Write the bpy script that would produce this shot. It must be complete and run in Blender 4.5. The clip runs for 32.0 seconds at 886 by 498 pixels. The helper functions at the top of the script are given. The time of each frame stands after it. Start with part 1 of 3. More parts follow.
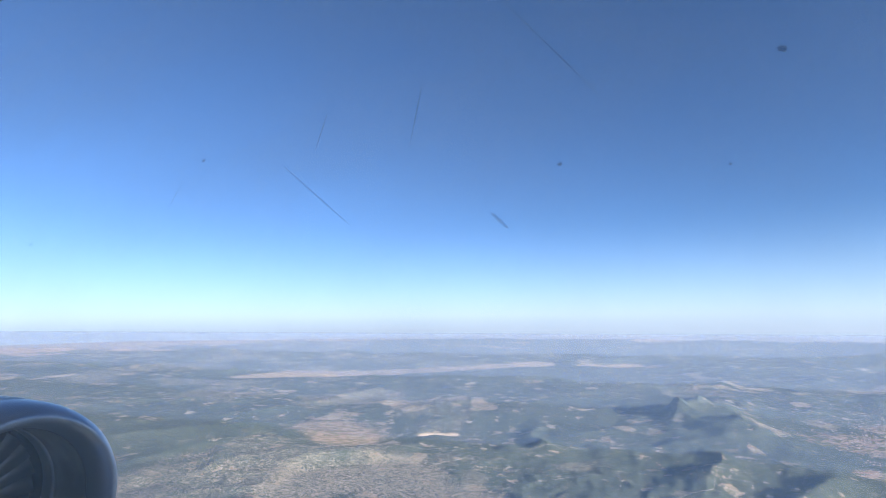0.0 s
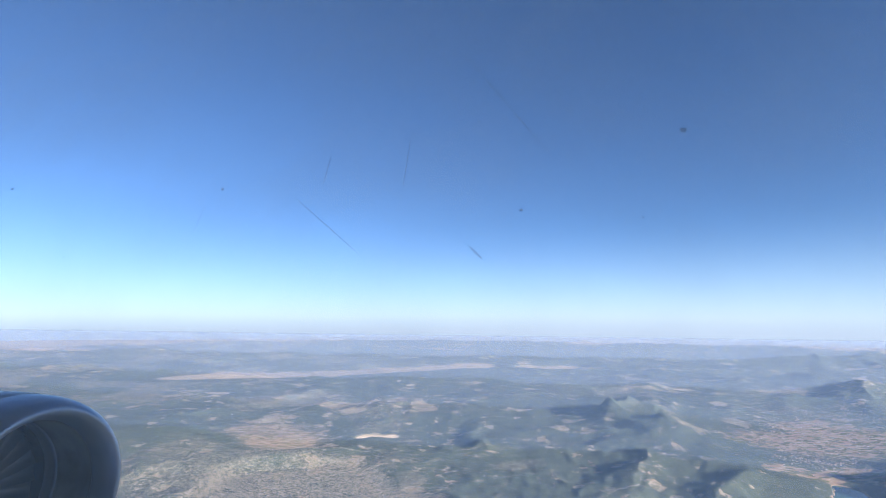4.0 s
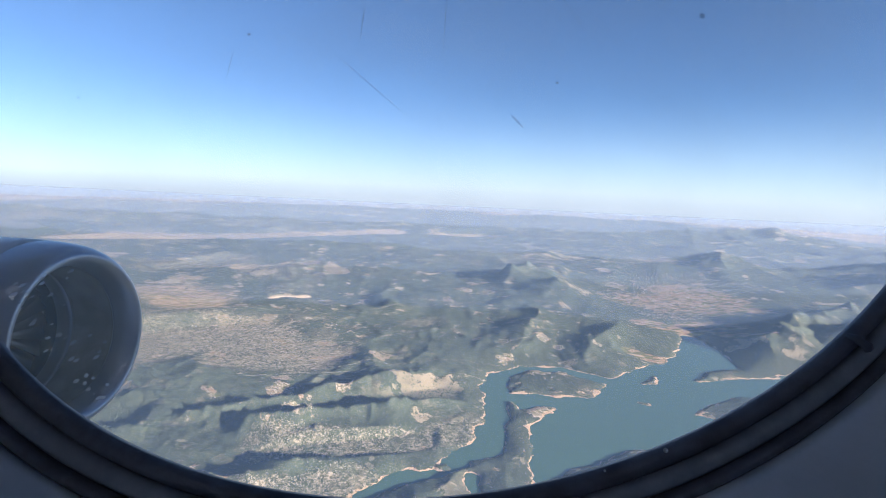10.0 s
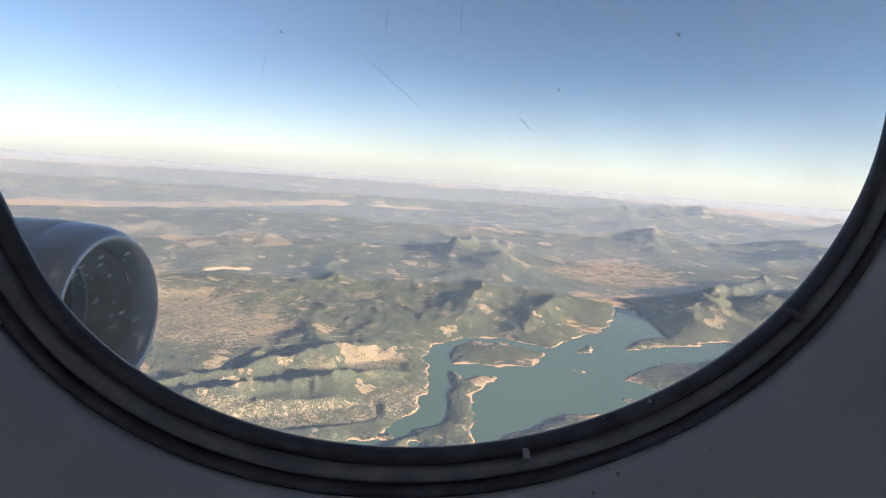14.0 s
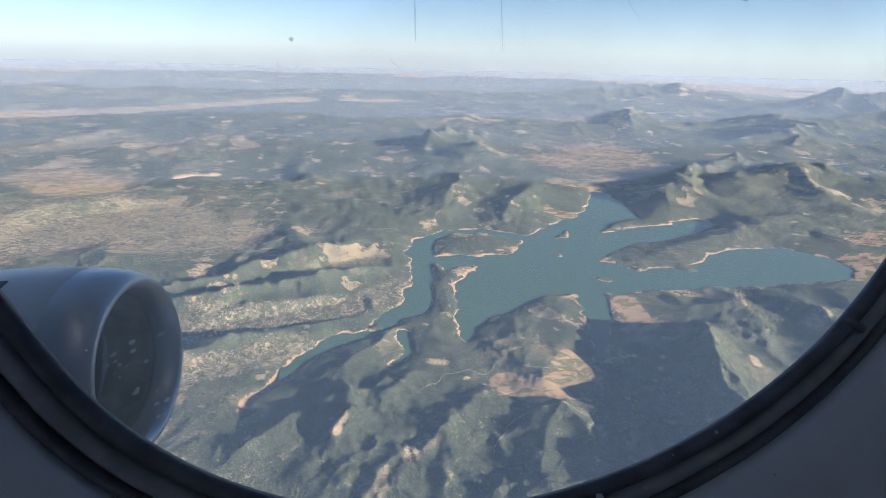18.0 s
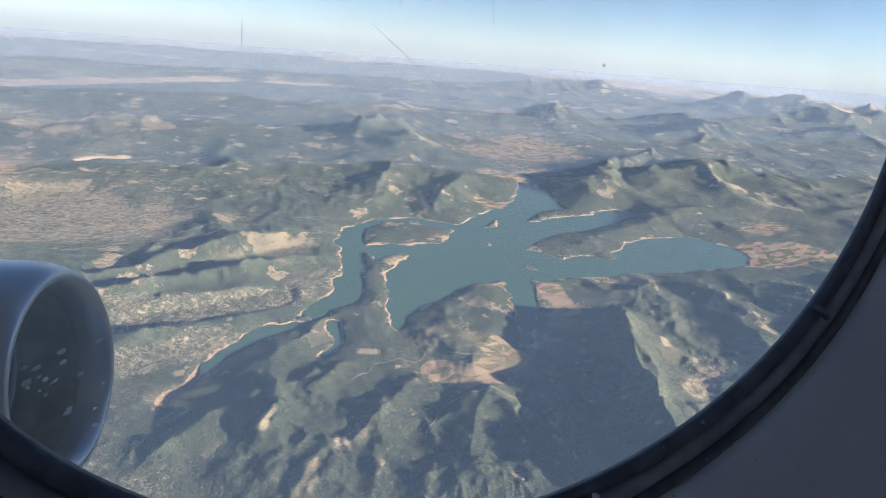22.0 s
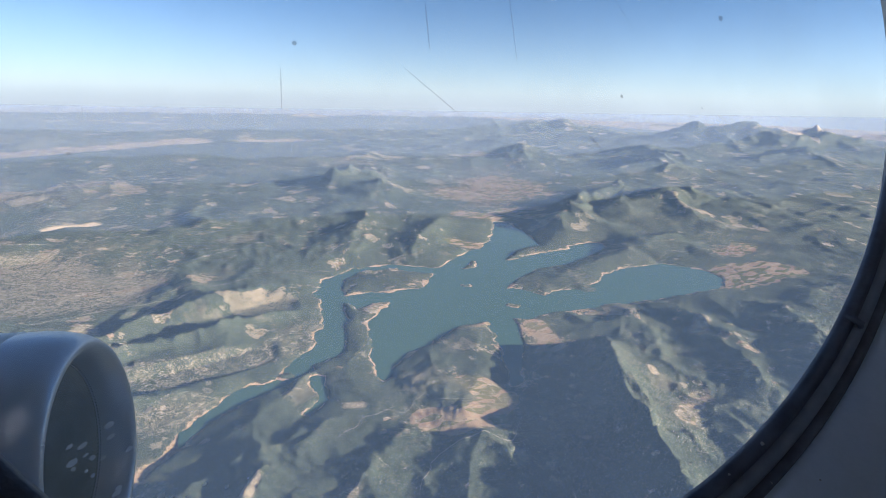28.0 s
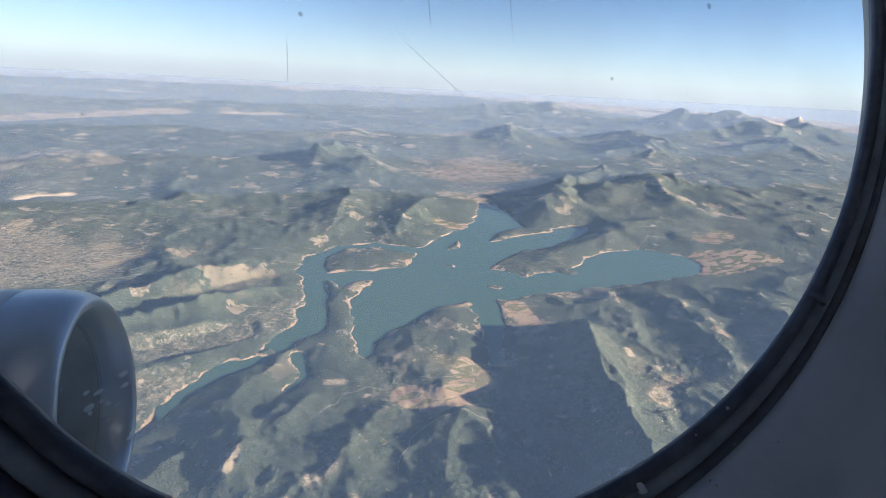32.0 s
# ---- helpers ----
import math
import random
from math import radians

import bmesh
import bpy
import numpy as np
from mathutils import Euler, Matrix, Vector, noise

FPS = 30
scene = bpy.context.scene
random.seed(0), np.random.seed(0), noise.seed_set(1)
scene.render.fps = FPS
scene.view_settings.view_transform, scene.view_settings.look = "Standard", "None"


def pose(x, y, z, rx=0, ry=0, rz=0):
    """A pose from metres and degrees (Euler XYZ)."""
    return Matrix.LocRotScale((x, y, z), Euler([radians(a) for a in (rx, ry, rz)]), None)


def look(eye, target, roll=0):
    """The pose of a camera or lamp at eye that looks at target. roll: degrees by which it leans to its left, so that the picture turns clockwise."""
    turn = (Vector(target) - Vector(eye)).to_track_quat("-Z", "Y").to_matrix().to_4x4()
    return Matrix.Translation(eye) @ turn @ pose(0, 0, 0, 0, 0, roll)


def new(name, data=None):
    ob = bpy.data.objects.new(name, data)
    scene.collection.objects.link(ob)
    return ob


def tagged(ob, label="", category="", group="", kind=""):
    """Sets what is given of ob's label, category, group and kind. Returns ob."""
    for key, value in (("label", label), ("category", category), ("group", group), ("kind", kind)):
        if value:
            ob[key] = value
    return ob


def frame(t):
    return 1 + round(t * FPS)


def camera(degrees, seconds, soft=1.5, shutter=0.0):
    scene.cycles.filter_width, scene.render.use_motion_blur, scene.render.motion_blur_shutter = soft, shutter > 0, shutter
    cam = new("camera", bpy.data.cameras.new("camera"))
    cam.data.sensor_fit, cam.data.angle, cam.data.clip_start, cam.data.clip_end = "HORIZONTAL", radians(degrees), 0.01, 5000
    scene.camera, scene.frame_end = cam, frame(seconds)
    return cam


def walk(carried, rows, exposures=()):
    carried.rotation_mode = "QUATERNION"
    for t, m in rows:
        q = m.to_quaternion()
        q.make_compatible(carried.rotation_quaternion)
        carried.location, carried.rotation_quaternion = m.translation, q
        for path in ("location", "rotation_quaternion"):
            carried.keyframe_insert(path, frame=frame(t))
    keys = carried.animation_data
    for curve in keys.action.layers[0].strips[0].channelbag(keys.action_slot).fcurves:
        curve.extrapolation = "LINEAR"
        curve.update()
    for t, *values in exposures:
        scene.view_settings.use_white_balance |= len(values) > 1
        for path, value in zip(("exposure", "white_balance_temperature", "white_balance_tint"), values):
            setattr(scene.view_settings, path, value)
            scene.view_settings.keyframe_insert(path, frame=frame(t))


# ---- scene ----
cam = camera(83.7, 32.0, 0.6)

# ---- the walk: a phone held at a cabin window; places are from the window's centre, ALT metres over the lake
ALT = 93.37
ROWS = [
    (0.0, 0.0024, -0.0845, -0.0432, 97.73, 0.42, 9.47),
    (0.5, 0.0017, -0.0877, -0.0430, 98.28, 0.42, 8.70),
    (1.0, 0.0009, -0.0909, -0.0428, 98.62, 0.41, 7.88),
    (1.5, 0.0002, -0.0941, -0.0426, 98.81, 0.32, 7.00),
    (2.0, -0.0005, -0.0974, -0.0424, 98.90, 0.24, 6.15),
    (2.5, -0.0011, -0.1007, -0.0421, 98.91, 0.15, 5.33),
    (4.5, -0.0041, -0.1134, -0.0413, 96.46, -1.07, 1.80),
    (5.0, -0.0052, -0.1163, -0.0412, 91.48, -2.41, 0.84),
    (5.5, -0.0069, -0.1195, -0.0412, 87.59, -2.89, -0.08),
    (6.0, -0.0092, -0.1215, -0.0411, 85.97, -3.23, -0.68),
    (6.5, -0.0117, -0.1220, -0.0415, 85.34, -3.38, -1.84),
    (7.0, -0.0144, -0.1223, -0.0423, 84.94, -3.64, -2.86),
    (7.5, -0.0172, -0.1226, -0.0431, 83.37, -3.54, -3.63),
    (8.0, -0.0201, -0.1227, -0.0435, 80.85, -3.22, -4.18),
    (8.5, -0.0232, -0.1223, -0.0436, 81.19, -3.04, -5.16),
    (9.0, -0.0265, -0.1215, -0.0436, 82.64, -3.08, -5.86),
    (9.5, -0.0297, -0.1206, -0.0436, 82.89, -2.97, -6.63),
    (10.0, -0.0328, -0.1199, -0.0437, 82.89, -2.62, -6.91),
    (10.5, -0.0353, -0.1194, -0.0441, 83.55, -2.47, -8.06),
    (11.0, -0.0377, -0.1190, -0.0448, 83.64, -2.66, -9.12),
    (11.5, -0.0401, -0.1187, -0.0454, 83.64, -2.93, -10.13),
    (12.0, -0.0431, -0.1186, -0.0457, 83.33, -2.76, -10.13),
    (12.5, -0.0489, -0.1240, -0.0451, 82.80, -3.41, -10.54),
    (13.0, -0.0530, -0.1310, -0.0438, 82.21, -4.38, -9.99),
    (13.5, -0.0527, -0.1332, -0.0420, 80.33, -4.41, -11.25),
    (15.5, -0.0601, -0.1215, -0.0249, 79.90, -4.05, -16.19),
    (16.0, -0.0621, -0.1205, -0.0184, 76.98, -2.50, -14.15),
    (16.5, -0.0642, -0.1180, -0.0142, 74.46, -1.31, -13.29),
    (17.0, -0.0657, -0.1145, -0.0117, 71.95, -0.79, -13.54),
    (17.5, -0.0665, -0.1112, -0.0108, 69.93, -0.80, -14.48),
    (18.0, -0.0671, -0.1082, -0.0105, 68.06, -1.60, -16.44),
    (18.5, -0.0679, -0.1056, -0.0107, 66.94, -2.68, -18.46),
    (19.0, -0.0688, -0.1032, -0.0113, 66.38, -3.26, -19.92),
    (19.5, -0.0697, -0.1011, -0.0120, 66.10, -3.62, -21.06),
    (20.0, -0.0706, -0.0995, -0.0126, 66.10, -3.84, -21.92),
    (20.5, -0.0717, -0.0984, -0.0132, 66.17, -3.94, -22.35),
    (21.0, -0.0728, -0.0974, -0.0137, 66.37, -4.09, -22.87),
    (21.5, -0.0740, -0.0964, -0.0143, 66.88, -4.52, -23.31),
    (22.0, -0.0752, -0.0956, -0.0148, 67.18, -4.63, -23.82),
    (22.5, -0.0764, -0.0949, -0.0153, 67.13, -4.52, -24.35),
    (23.0, -0.0776, -0.0942, -0.0157, 67.00, -4.66, -25.27),
    (23.5, -0.0787, -0.0935, -0.0160, 66.57, -4.83, -26.28),
    (24.0, -0.0797, -0.0929, -0.0162, 65.99, -4.64, -26.76),
    (24.5, -0.0805, -0.0923, -0.0163, 66.30, -4.17, -26.97),
    (26.5, -0.0835, -0.0904, -0.0165, 70.28, -1.74, -27.90),
    (27.0, -0.0843, -0.0900, -0.0166, 71.46, -1.38, -27.28),
    (27.5, -0.0853, -0.0894, -0.0168, 72.26, -1.39, -27.04),
    (28.0, -0.0864, -0.0888, -0.0172, 72.44, -1.47, -27.53),
    (28.5, -0.0875, -0.0884, -0.0176, 72.33, -1.59, -27.80),
    (29.0, -0.0883, -0.0882, -0.0177, 72.16, -1.73, -28.13),
    (29.5, -0.0889, -0.0885, -0.0177, 72.09, -1.85, -27.83),
    (30.0, -0.0895, -0.0893, -0.0177, 72.03, -2.00, -28.11),
    (30.5, -0.0901, -0.0904, -0.0177, 71.97, -2.10, -28.42),
    (31.0, -0.0906, -0.0914, -0.0177, 71.95, -2.21, -28.73),
    (31.5, -0.0909, -0.0923, -0.0177, 71.34, -2.68, -28.76),
    (32.0, -0.0910, -0.0926, -0.0177, 70.19, -3.46, -28.83),
]
EXPOSURES = [(0.0, 1.84, 6300.0, 12.0), (2.0, 1.84, 6300.0, 12.0), (5.0, 1.83, 6400.0, 12.0), (5.8, 1.94, 6600.0, 12.0), (6.5, 1.94, 6700.0, 12.0), (8.0, 1.81, 6900.0, 13.0), (9.5, 1.94, 6800.0, 12.0), (12.4, 1.97, 6800.0, 12.0), (13.0, 2.1, 9500.0, 15.0), (13.5, 2.1, 9500.0, 15.0), (16.0, 1.71, 8100.0, 11.0), (17.0, 1.71, 7700.0, 10.0), (18.0, 1.87, 7500.0, 10.0), (20.0, 1.92, 7500.0, 10.0), (24.0, 1.92, 7500.0, 10.0), (27.0, 1.83, 7000.0, 10.0), (30.5, 1.85, 7000.0, 10.0), (32.0, 1.89, 7300.0, 10.0)]
walk(cam, [(t, pose(x, y, ALT + z, rx, ry, rz)) for t, x, y, z, rx, ry, rz in ROWS], EXPOSURES)

# ---- world and sun
SUN_AZ, SUN_EL = 130.0, 14.3        # clockwise from +y; degrees
world = bpy.data.worlds.new("sky")
scene.world = world
world.use_nodes = True
wn = world.node_tree.nodes
sky = wn.new("ShaderNodeTexSky")
sky.sky_type, sky.sun_disc = "NISHITA", False
sky.sun_elevation, sky.sun_rotation = radians(SUN_EL), radians(SUN_AZ)
sky.altitude, sky.air_density, sky.dust_density, sky.ozone_density = 4500, 1.0, 0.0, 4.0
wn["Background"].inputs["Strength"].default_value = 0.05
world.node_tree.links.new(sky.outputs[0], wn["Background"].inputs["Color"])
sun_data = bpy.data.lights.new("sun", "SUN")
sun_data.energy, sun_data.angle, sun_data.color = 4.5, radians(0.5), (1.0, 0.91, 0.79)
sun = new("sun", sun_data)
sun_dir = Vector((math.sin(radians(SUN_AZ)) * math.cos(radians(SUN_EL)), math.cos(radians(SUN_AZ)) * math.cos(radians(SUN_EL)), math.sin(radians(SUN_EL))))
sun.matrix_world = look(Vector((0, 0, ALT)) + sun_dir * 200, (0, 0, ALT))

# ---- materials
class Mat:
    """A node material with short calls for the nodes it needs."""
    def __init__(self, name):
        self.m = bpy.data.materials.new(name)
        self.m.use_nodes = True
        self.t = self.m.node_tree
        self.b = self.t.nodes["Principled BSDF"]
        self.out = self.t.nodes["Material Output"]
    def node(self, kind, **values):
        n = self.t.nodes.new("ShaderNode" + kind)
        for k, v in values.items():
            n.inputs[k].default_value = v
        return n
    def link(self, a, b):
        self.t.links.new(a, b)
    def pos(self):
        return self.node("NewGeometry").outputs["Position"]
    def noise(self, scale, detail=4.0, rough=0.55, vec=None):
        n = self.node("TexNoise", Scale=scale, Detail=detail, Roughness=rough)
        self.link(vec if vec else self.pos(), n.inputs["Vector"])
        return n.outputs["Fac"]
    def step(self, fac, lo, hi):
        n = self.t.nodes.new("ShaderNodeMapRange")
        n.interpolation_type = "SMOOTHSTEP"
        n.inputs["From Min"].default_value, n.inputs["From Max"].default_value = lo, hi
        self.link(fac, n.inputs["Value"])
        return n.outputs["Result"]
    def mix(self, fac, a, b):
        n = self.t.nodes.new("ShaderNodeMix")
        n.data_type = "RGBA"
        for key, v in ((0, fac), (6, a), (7, b)):
            if isinstance(v, (int, float)):
                n.inputs[key].default_value = v
            elif isinstance(v, tuple):
                n.inputs[key].default_value = (*v, 1.0)
            else:
                self.link(v, n.inputs[key])
        return n.outputs[2]
    def math(self, op, a, b=0.0):
        n = self.t.nodes.new("ShaderNodeMath")
        n.operation = op
        for i, v in enumerate((a, b)):
            if isinstance(v, (int, float)):
                n.inputs[i].default_value = v
            else:
                self.link(v, n.inputs[i])
        return n.outputs[0]
    def bump(self, height, strength, distance):
        n = self.node("Bump", Strength=strength, Distance=distance)
        self.link(height, n.inputs["Height"])
        self.link(n.outputs[0], self.b.inputs["Normal"])
    def color(self, c):
        if isinstance(c, tuple):
            self.b.inputs["Base Color"].default_value = (*c, 1.0)
        else:
            self.link(c, self.b.inputs["Base Color"])
    def set(self, rough=0.6, metal=0.0, spec=0.5):
        self.b.inputs["Roughness"].default_value = rough
        self.b.inputs["Metallic"].default_value = metal
        self.b.inputs["Specular IOR Level"].default_value = spec
        return self.m


def plain(name, c, rough=0.6, metal=0.0, vary=0.12, scale=40.0, relief=0.0):
    """Paint, plastic or metal with faint mottling and relief at true size."""
    k = Mat(name)
    n = k.noise(scale, 6.0, 0.6)
    k.color(k.mix(k.step(n, 0.3, 0.7), tuple(v * (1 - vary) for v in c), tuple(min(1, v * (1 + vary)) for v in c)))
    if relief:
        k.bump(k.noise(scale * 8, 3.0), relief, 0.0005)
    return k.set(rough, metal)


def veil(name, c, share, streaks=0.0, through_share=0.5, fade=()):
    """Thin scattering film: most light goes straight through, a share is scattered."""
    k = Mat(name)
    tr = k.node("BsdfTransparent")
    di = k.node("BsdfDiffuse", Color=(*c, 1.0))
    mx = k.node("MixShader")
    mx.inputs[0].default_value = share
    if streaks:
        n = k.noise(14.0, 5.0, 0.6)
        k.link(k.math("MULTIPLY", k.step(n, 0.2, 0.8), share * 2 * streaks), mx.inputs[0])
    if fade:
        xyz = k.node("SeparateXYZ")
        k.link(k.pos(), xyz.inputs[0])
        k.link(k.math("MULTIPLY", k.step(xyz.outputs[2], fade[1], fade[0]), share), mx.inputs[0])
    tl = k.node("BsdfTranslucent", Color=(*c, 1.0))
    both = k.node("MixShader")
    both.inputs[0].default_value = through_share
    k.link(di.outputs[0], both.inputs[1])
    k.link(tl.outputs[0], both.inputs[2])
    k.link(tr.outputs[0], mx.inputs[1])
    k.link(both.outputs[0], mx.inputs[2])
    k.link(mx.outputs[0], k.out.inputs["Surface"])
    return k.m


def land_material():
    k = Mat("land")
    cover = k.node("Attribute")
    cover.attribute_name = "cover"
    sep = k.node("SeparateColor")
    k.link(cover.outputs["Color"], sep.inputs[0])
    bare, field, snow = sep.outputs[0], sep.outputs[1], sep.outputs[2]
    xyz = k.node("SeparateXYZ")
    k.link(k.pos(), xyz.inputs[0])
    big, mid, fine = k.noise(0.03, 6.0, 0.6), k.noise(0.22, 7.0, 0.62), k.noise(1.6, 6.0, 0.65)
    forest = k.mix(k.step(mid, 0.35, 0.65), (0.056, 0.080, 0.062), (0.096, 0.122, 0.092))
    canopy = k.noise(5.5, 3.0, 0.6)
    forest = k.mix(k.step(canopy, 0.40, 0.62), k.mix(0.4, forest, (0.016, 0.024, 0.018)), forest)
    forest = k.mix(k.step(fine, 0.52, 0.64), forest, (0.19, 0.19, 0.14))
    scrub = k.mix(k.step(fine, 0.4, 0.6), (0.11, 0.108, 0.078), (0.30, 0.25, 0.19))
    c = k.mix(k.math("MULTIPLY", k.step(big, 0.56, 0.68), k.step(mid, 0.46, 0.56)), forest, scrub)
    speck = k.noise(1.7, 6.0, 0.75)
    c = k.mix(k.step(k.math("ADD", speck, k.math("MULTIPLY", bare, 0.16)), 0.635, 0.675), c, (0.40, 0.35, 0.28))
    for scale, share, tone in ((0.42, 0.955, (0.36, 0.30, 0.22)), (0.13, 0.93, (0.40, 0.33, 0.24)), (0.05, 0.92, (0.42, 0.34, 0.25))):
        cell = k.node("TexVoronoi", Scale=scale)
        bent = k.node("VectorMath")
        bent.operation = "MULTIPLY_ADD"
        bent.inputs[1].default_value, bent.inputs[2].default_value = (0.9 / scale,) * 3, (0, 0, 0)
        wob = k.node("TexNoise", Scale=scale * 2.5, Detail=4.0, Roughness=0.7)
        k.link(k.pos(), wob.inputs["Vector"])
        k.link(wob.outputs["Color"], bent.inputs[0])
        k.link(k.pos(), bent.inputs[2])
        k.link(bent.outputs[0], cell.inputs["Vector"])
        pick = k.node("SeparateColor")
        k.link(cell.outputs["Color"], pick.inputs[0])
        zone = k.step(k.noise(scale * 0.12, 3.0), 0.48, 0.62)
        c = k.mix(k.math("MULTIPLY", k.math("MULTIPLY", k.step(pick.outputs[0], share, share + 0.01), zone), 0.85), c, tone)
    vor = k.node("TexVoronoi", Scale=0.19)
    warp = k.node("VectorMath")
    warp.operation = "MULTIPLY"
    warp.inputs[1].default_value = (1.0, 2.2, 0.2)
    k.link(k.pos(), warp.inputs[0])
    k.link(warp.outputs[0], vor.inputs["Vector"])
    vs = k.node("SeparateColor")
    k.link(vor.outputs["Color"], vs.inputs[0])
    plots = k.mix(vs.outputs[0], (0.30, 0.192, 0.138), (0.38, 0.285, 0.195))
    plots = k.mix(k.step(vs.outputs[1], 0.5, 0.6), plots, (0.11, 0.12, 0.06))
    c = k.mix(k.step(k.math("ADD", field, k.math("MULTIPLY", k.math("SUBTRACT", mid, 0.5), 0.9)), 0.42, 0.58), c, plots)
    rock = k.mix(k.step(k.noise(0.9, 9.0, 0.78), 0.40, 0.60), (0.12, 0.12, 0.085), (0.48, 0.40, 0.31))
    c = k.mix(k.step(k.math("ADD", bare, k.math("MULTIPLY", k.math("SUBTRACT", k.noise(0.5, 9.0, 0.75), 0.5), 2.6)), 0.50, 0.8), c, rock)
    c = k.mix(snow, c, (0.72, 0.55, 0.38))
    shore = k.math("ADD", xyz.outputs[2], k.math("MULTIPLY", k.math("SUBTRACT", k.noise(0.09, 7.0, 0.72), 0.5), 3.6))
    c = k.mix(k.step(shore, 0.26, 0.12), c, k.mix(k.step(fine, 0.35, 0.65), (0.34, 0.225, 0.15), (0.54, 0.405, 0.285)))
    k.color(c)
    k.bump(k.math("ADD", fine, k.math("MULTIPLY", canopy, 0.6)), 0.9, 0.8)
    return k.set(0.95, 0.0, 0.1)


def water_material():
    k = Mat("lake_water")
    k.color(k.mix(k.noise(0.02, 3.0), (0.05, 0.104, 0.086), (0.06, 0.118, 0.095)))
    k.bump(k.noise(3.0, 4.0), 0.12, 0.05)
    return k.set(0.15, 0.0, 0.22)


LAND, WATER = land_material(), water_material()
# Added sheets whose colour and share imitate haze at growing distances.
HAZE_SHEETS = [(r, veil("haze", c, share, 0.0, 0.3, (ALT - 0.0384 * r, ALT - 0.0352 * r))) for r, share, c in (
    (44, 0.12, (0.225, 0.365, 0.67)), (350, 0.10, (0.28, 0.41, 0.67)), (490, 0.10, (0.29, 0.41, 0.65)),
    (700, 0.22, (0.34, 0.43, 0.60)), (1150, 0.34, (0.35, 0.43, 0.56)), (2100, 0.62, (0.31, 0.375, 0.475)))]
PANE = veil("window_pane", (0.86, 0.93, 1.0), 0.122, 1.0, 0.85)
RUBBER = plain("seal_rubber", (0.085, 0.094, 0.130), 0.42, 0.0, 0.3, 120.0, 0.3)
RETAINER = plain("retainer_plastic", (0.20, 0.23, 0.29), 0.35, 0.0, 0.2, 90.0, 0.2)
TRIM = plain("cabin_plastic", (0.47, 0.55, 0.69), 0.55, 0.0, 0.06, 25.0, 0.35)
CLOTH = plain("cabin_lining", (0.30, 0.31, 0.33), 0.8, 0.0, 0.15, 15.0, 0.3)
SCRATCH = veil("scratch_film", (0.05, 0.06, 0.09), 0.24)
SPECK = veil("speck_film", (0.05, 0.06, 0.10), 0.42)
FROST = veil("frost_film", (0.85, 0.88, 0.95), 0.4, 0.0, 0.8)
ROOF = plain("terracotta_roof", (0.42, 0.2, 0.12), 0.8)
PLASTER = plain("pale_plaster", (0.52, 0.48, 0.42), 0.8)
ROAD = plain("pale_gravel_road", (0.30, 0.27, 0.22), 0.9)
LEAF = plain("woodland_leaf", (0.066, 0.090, 0.066), 0.9, 0.0, 0.4, 0.35)
CLIP = plain("clip_plastic", (0.5, 0.52, 0.55), 0.4)
LIP = plain("polished_aluminium", (0.44, 0.47, 0.54), 0.34, 0.7, 0.1, 60.0, 0.15)
COWL = plain("white_cowl_paint", (0.66, 0.70, 0.76), 0.35, 0.0, 0.05, 30.0, 0.1)
LINER = plain("acoustic_liner", (0.40, 0.38, 0.34), 0.5, 0.2, 0.25, 90.0, 0.3)
DARK = plain("dark_metal", (0.06, 0.062, 0.068), 0.4, 0.6, 0.2, 80.0)
RIVET = plain("rivet_metal", (0.10, 0.10, 0.10), 0.5, 0.5)
BLADE = plain("fan_titanium", (0.25, 0.25, 0.26), 0.35, 0.8, 0.15, 80.0)


# ---- mesh helpers
def mesh_of(name, verts, faces, mat, smooth=True):
    me = bpy.data.meshes.new(name)
    me.from_pydata(verts, [], faces)
    me.materials.append(mat)
    if smooth:
        me.polygons.foreach_set("use_smooth", [True] * len(me.polygons))
    me.update()
    return me


def part(name, verts, faces, mat, parent=None, label="", smooth=True):
    """One mesh object, under a thing or a part."""
    ob = new(name, mesh_of(name, verts, faces, mat, smooth))
    if parent is not None:
        ob.parent = parent
    return tagged(ob, label)


def box_data(x0, x1, y0, y1, z0, z1):
    v = [(x, y, z) for x in (x0, x1) for y in (y0, y1) for z in (z0, z1)]
    f = [(0, 1, 3, 2), (4, 6, 7, 5), (0, 4, 5, 1), (2, 3, 7, 6), (0, 2, 6, 4), (1, 5, 7, 3)]
    return v, f


def joined(pieces):
    verts, faces = [], []
    for v, f in pieces:
        n = len(verts)
        verts += v
        faces += [tuple(i + n for i in q) for q in f]
    return verts, faces


# ---- the landscape: fifty times smaller than life, so that it reaches its horizon within sight
def hash2(ix, iy, seed):
    h = (ix.astype(np.int64) * 374761393 + iy.astype(np.int64) * 668265263 + seed * 974711) & 0xFFFFFFFF
    h = ((h ^ (h >> 13)) * 1274126177) & 0xFFFFFFFF
    return ((h ^ (h >> 16)) & 0xFFFF) / 65535.0


def value_noise(x, y, seed):
    ix, iy = np.floor(x), np.floor(y)
    fx, fy = x - ix, y - iy
    fx, fy = fx * fx * fx * (fx * (fx * 6 - 15) + 10), fy * fy * fy * (fy * (fy * 6 - 15) + 10)
    a, b = hash2(ix, iy, seed), hash2(ix + 1, iy, seed)
    c, d = hash2(ix, iy + 1, seed), hash2(ix + 1, iy + 1, seed)
    return (a + (b - a) * fx) * (1 - fy) + (c + (d - c) * fx) * fy


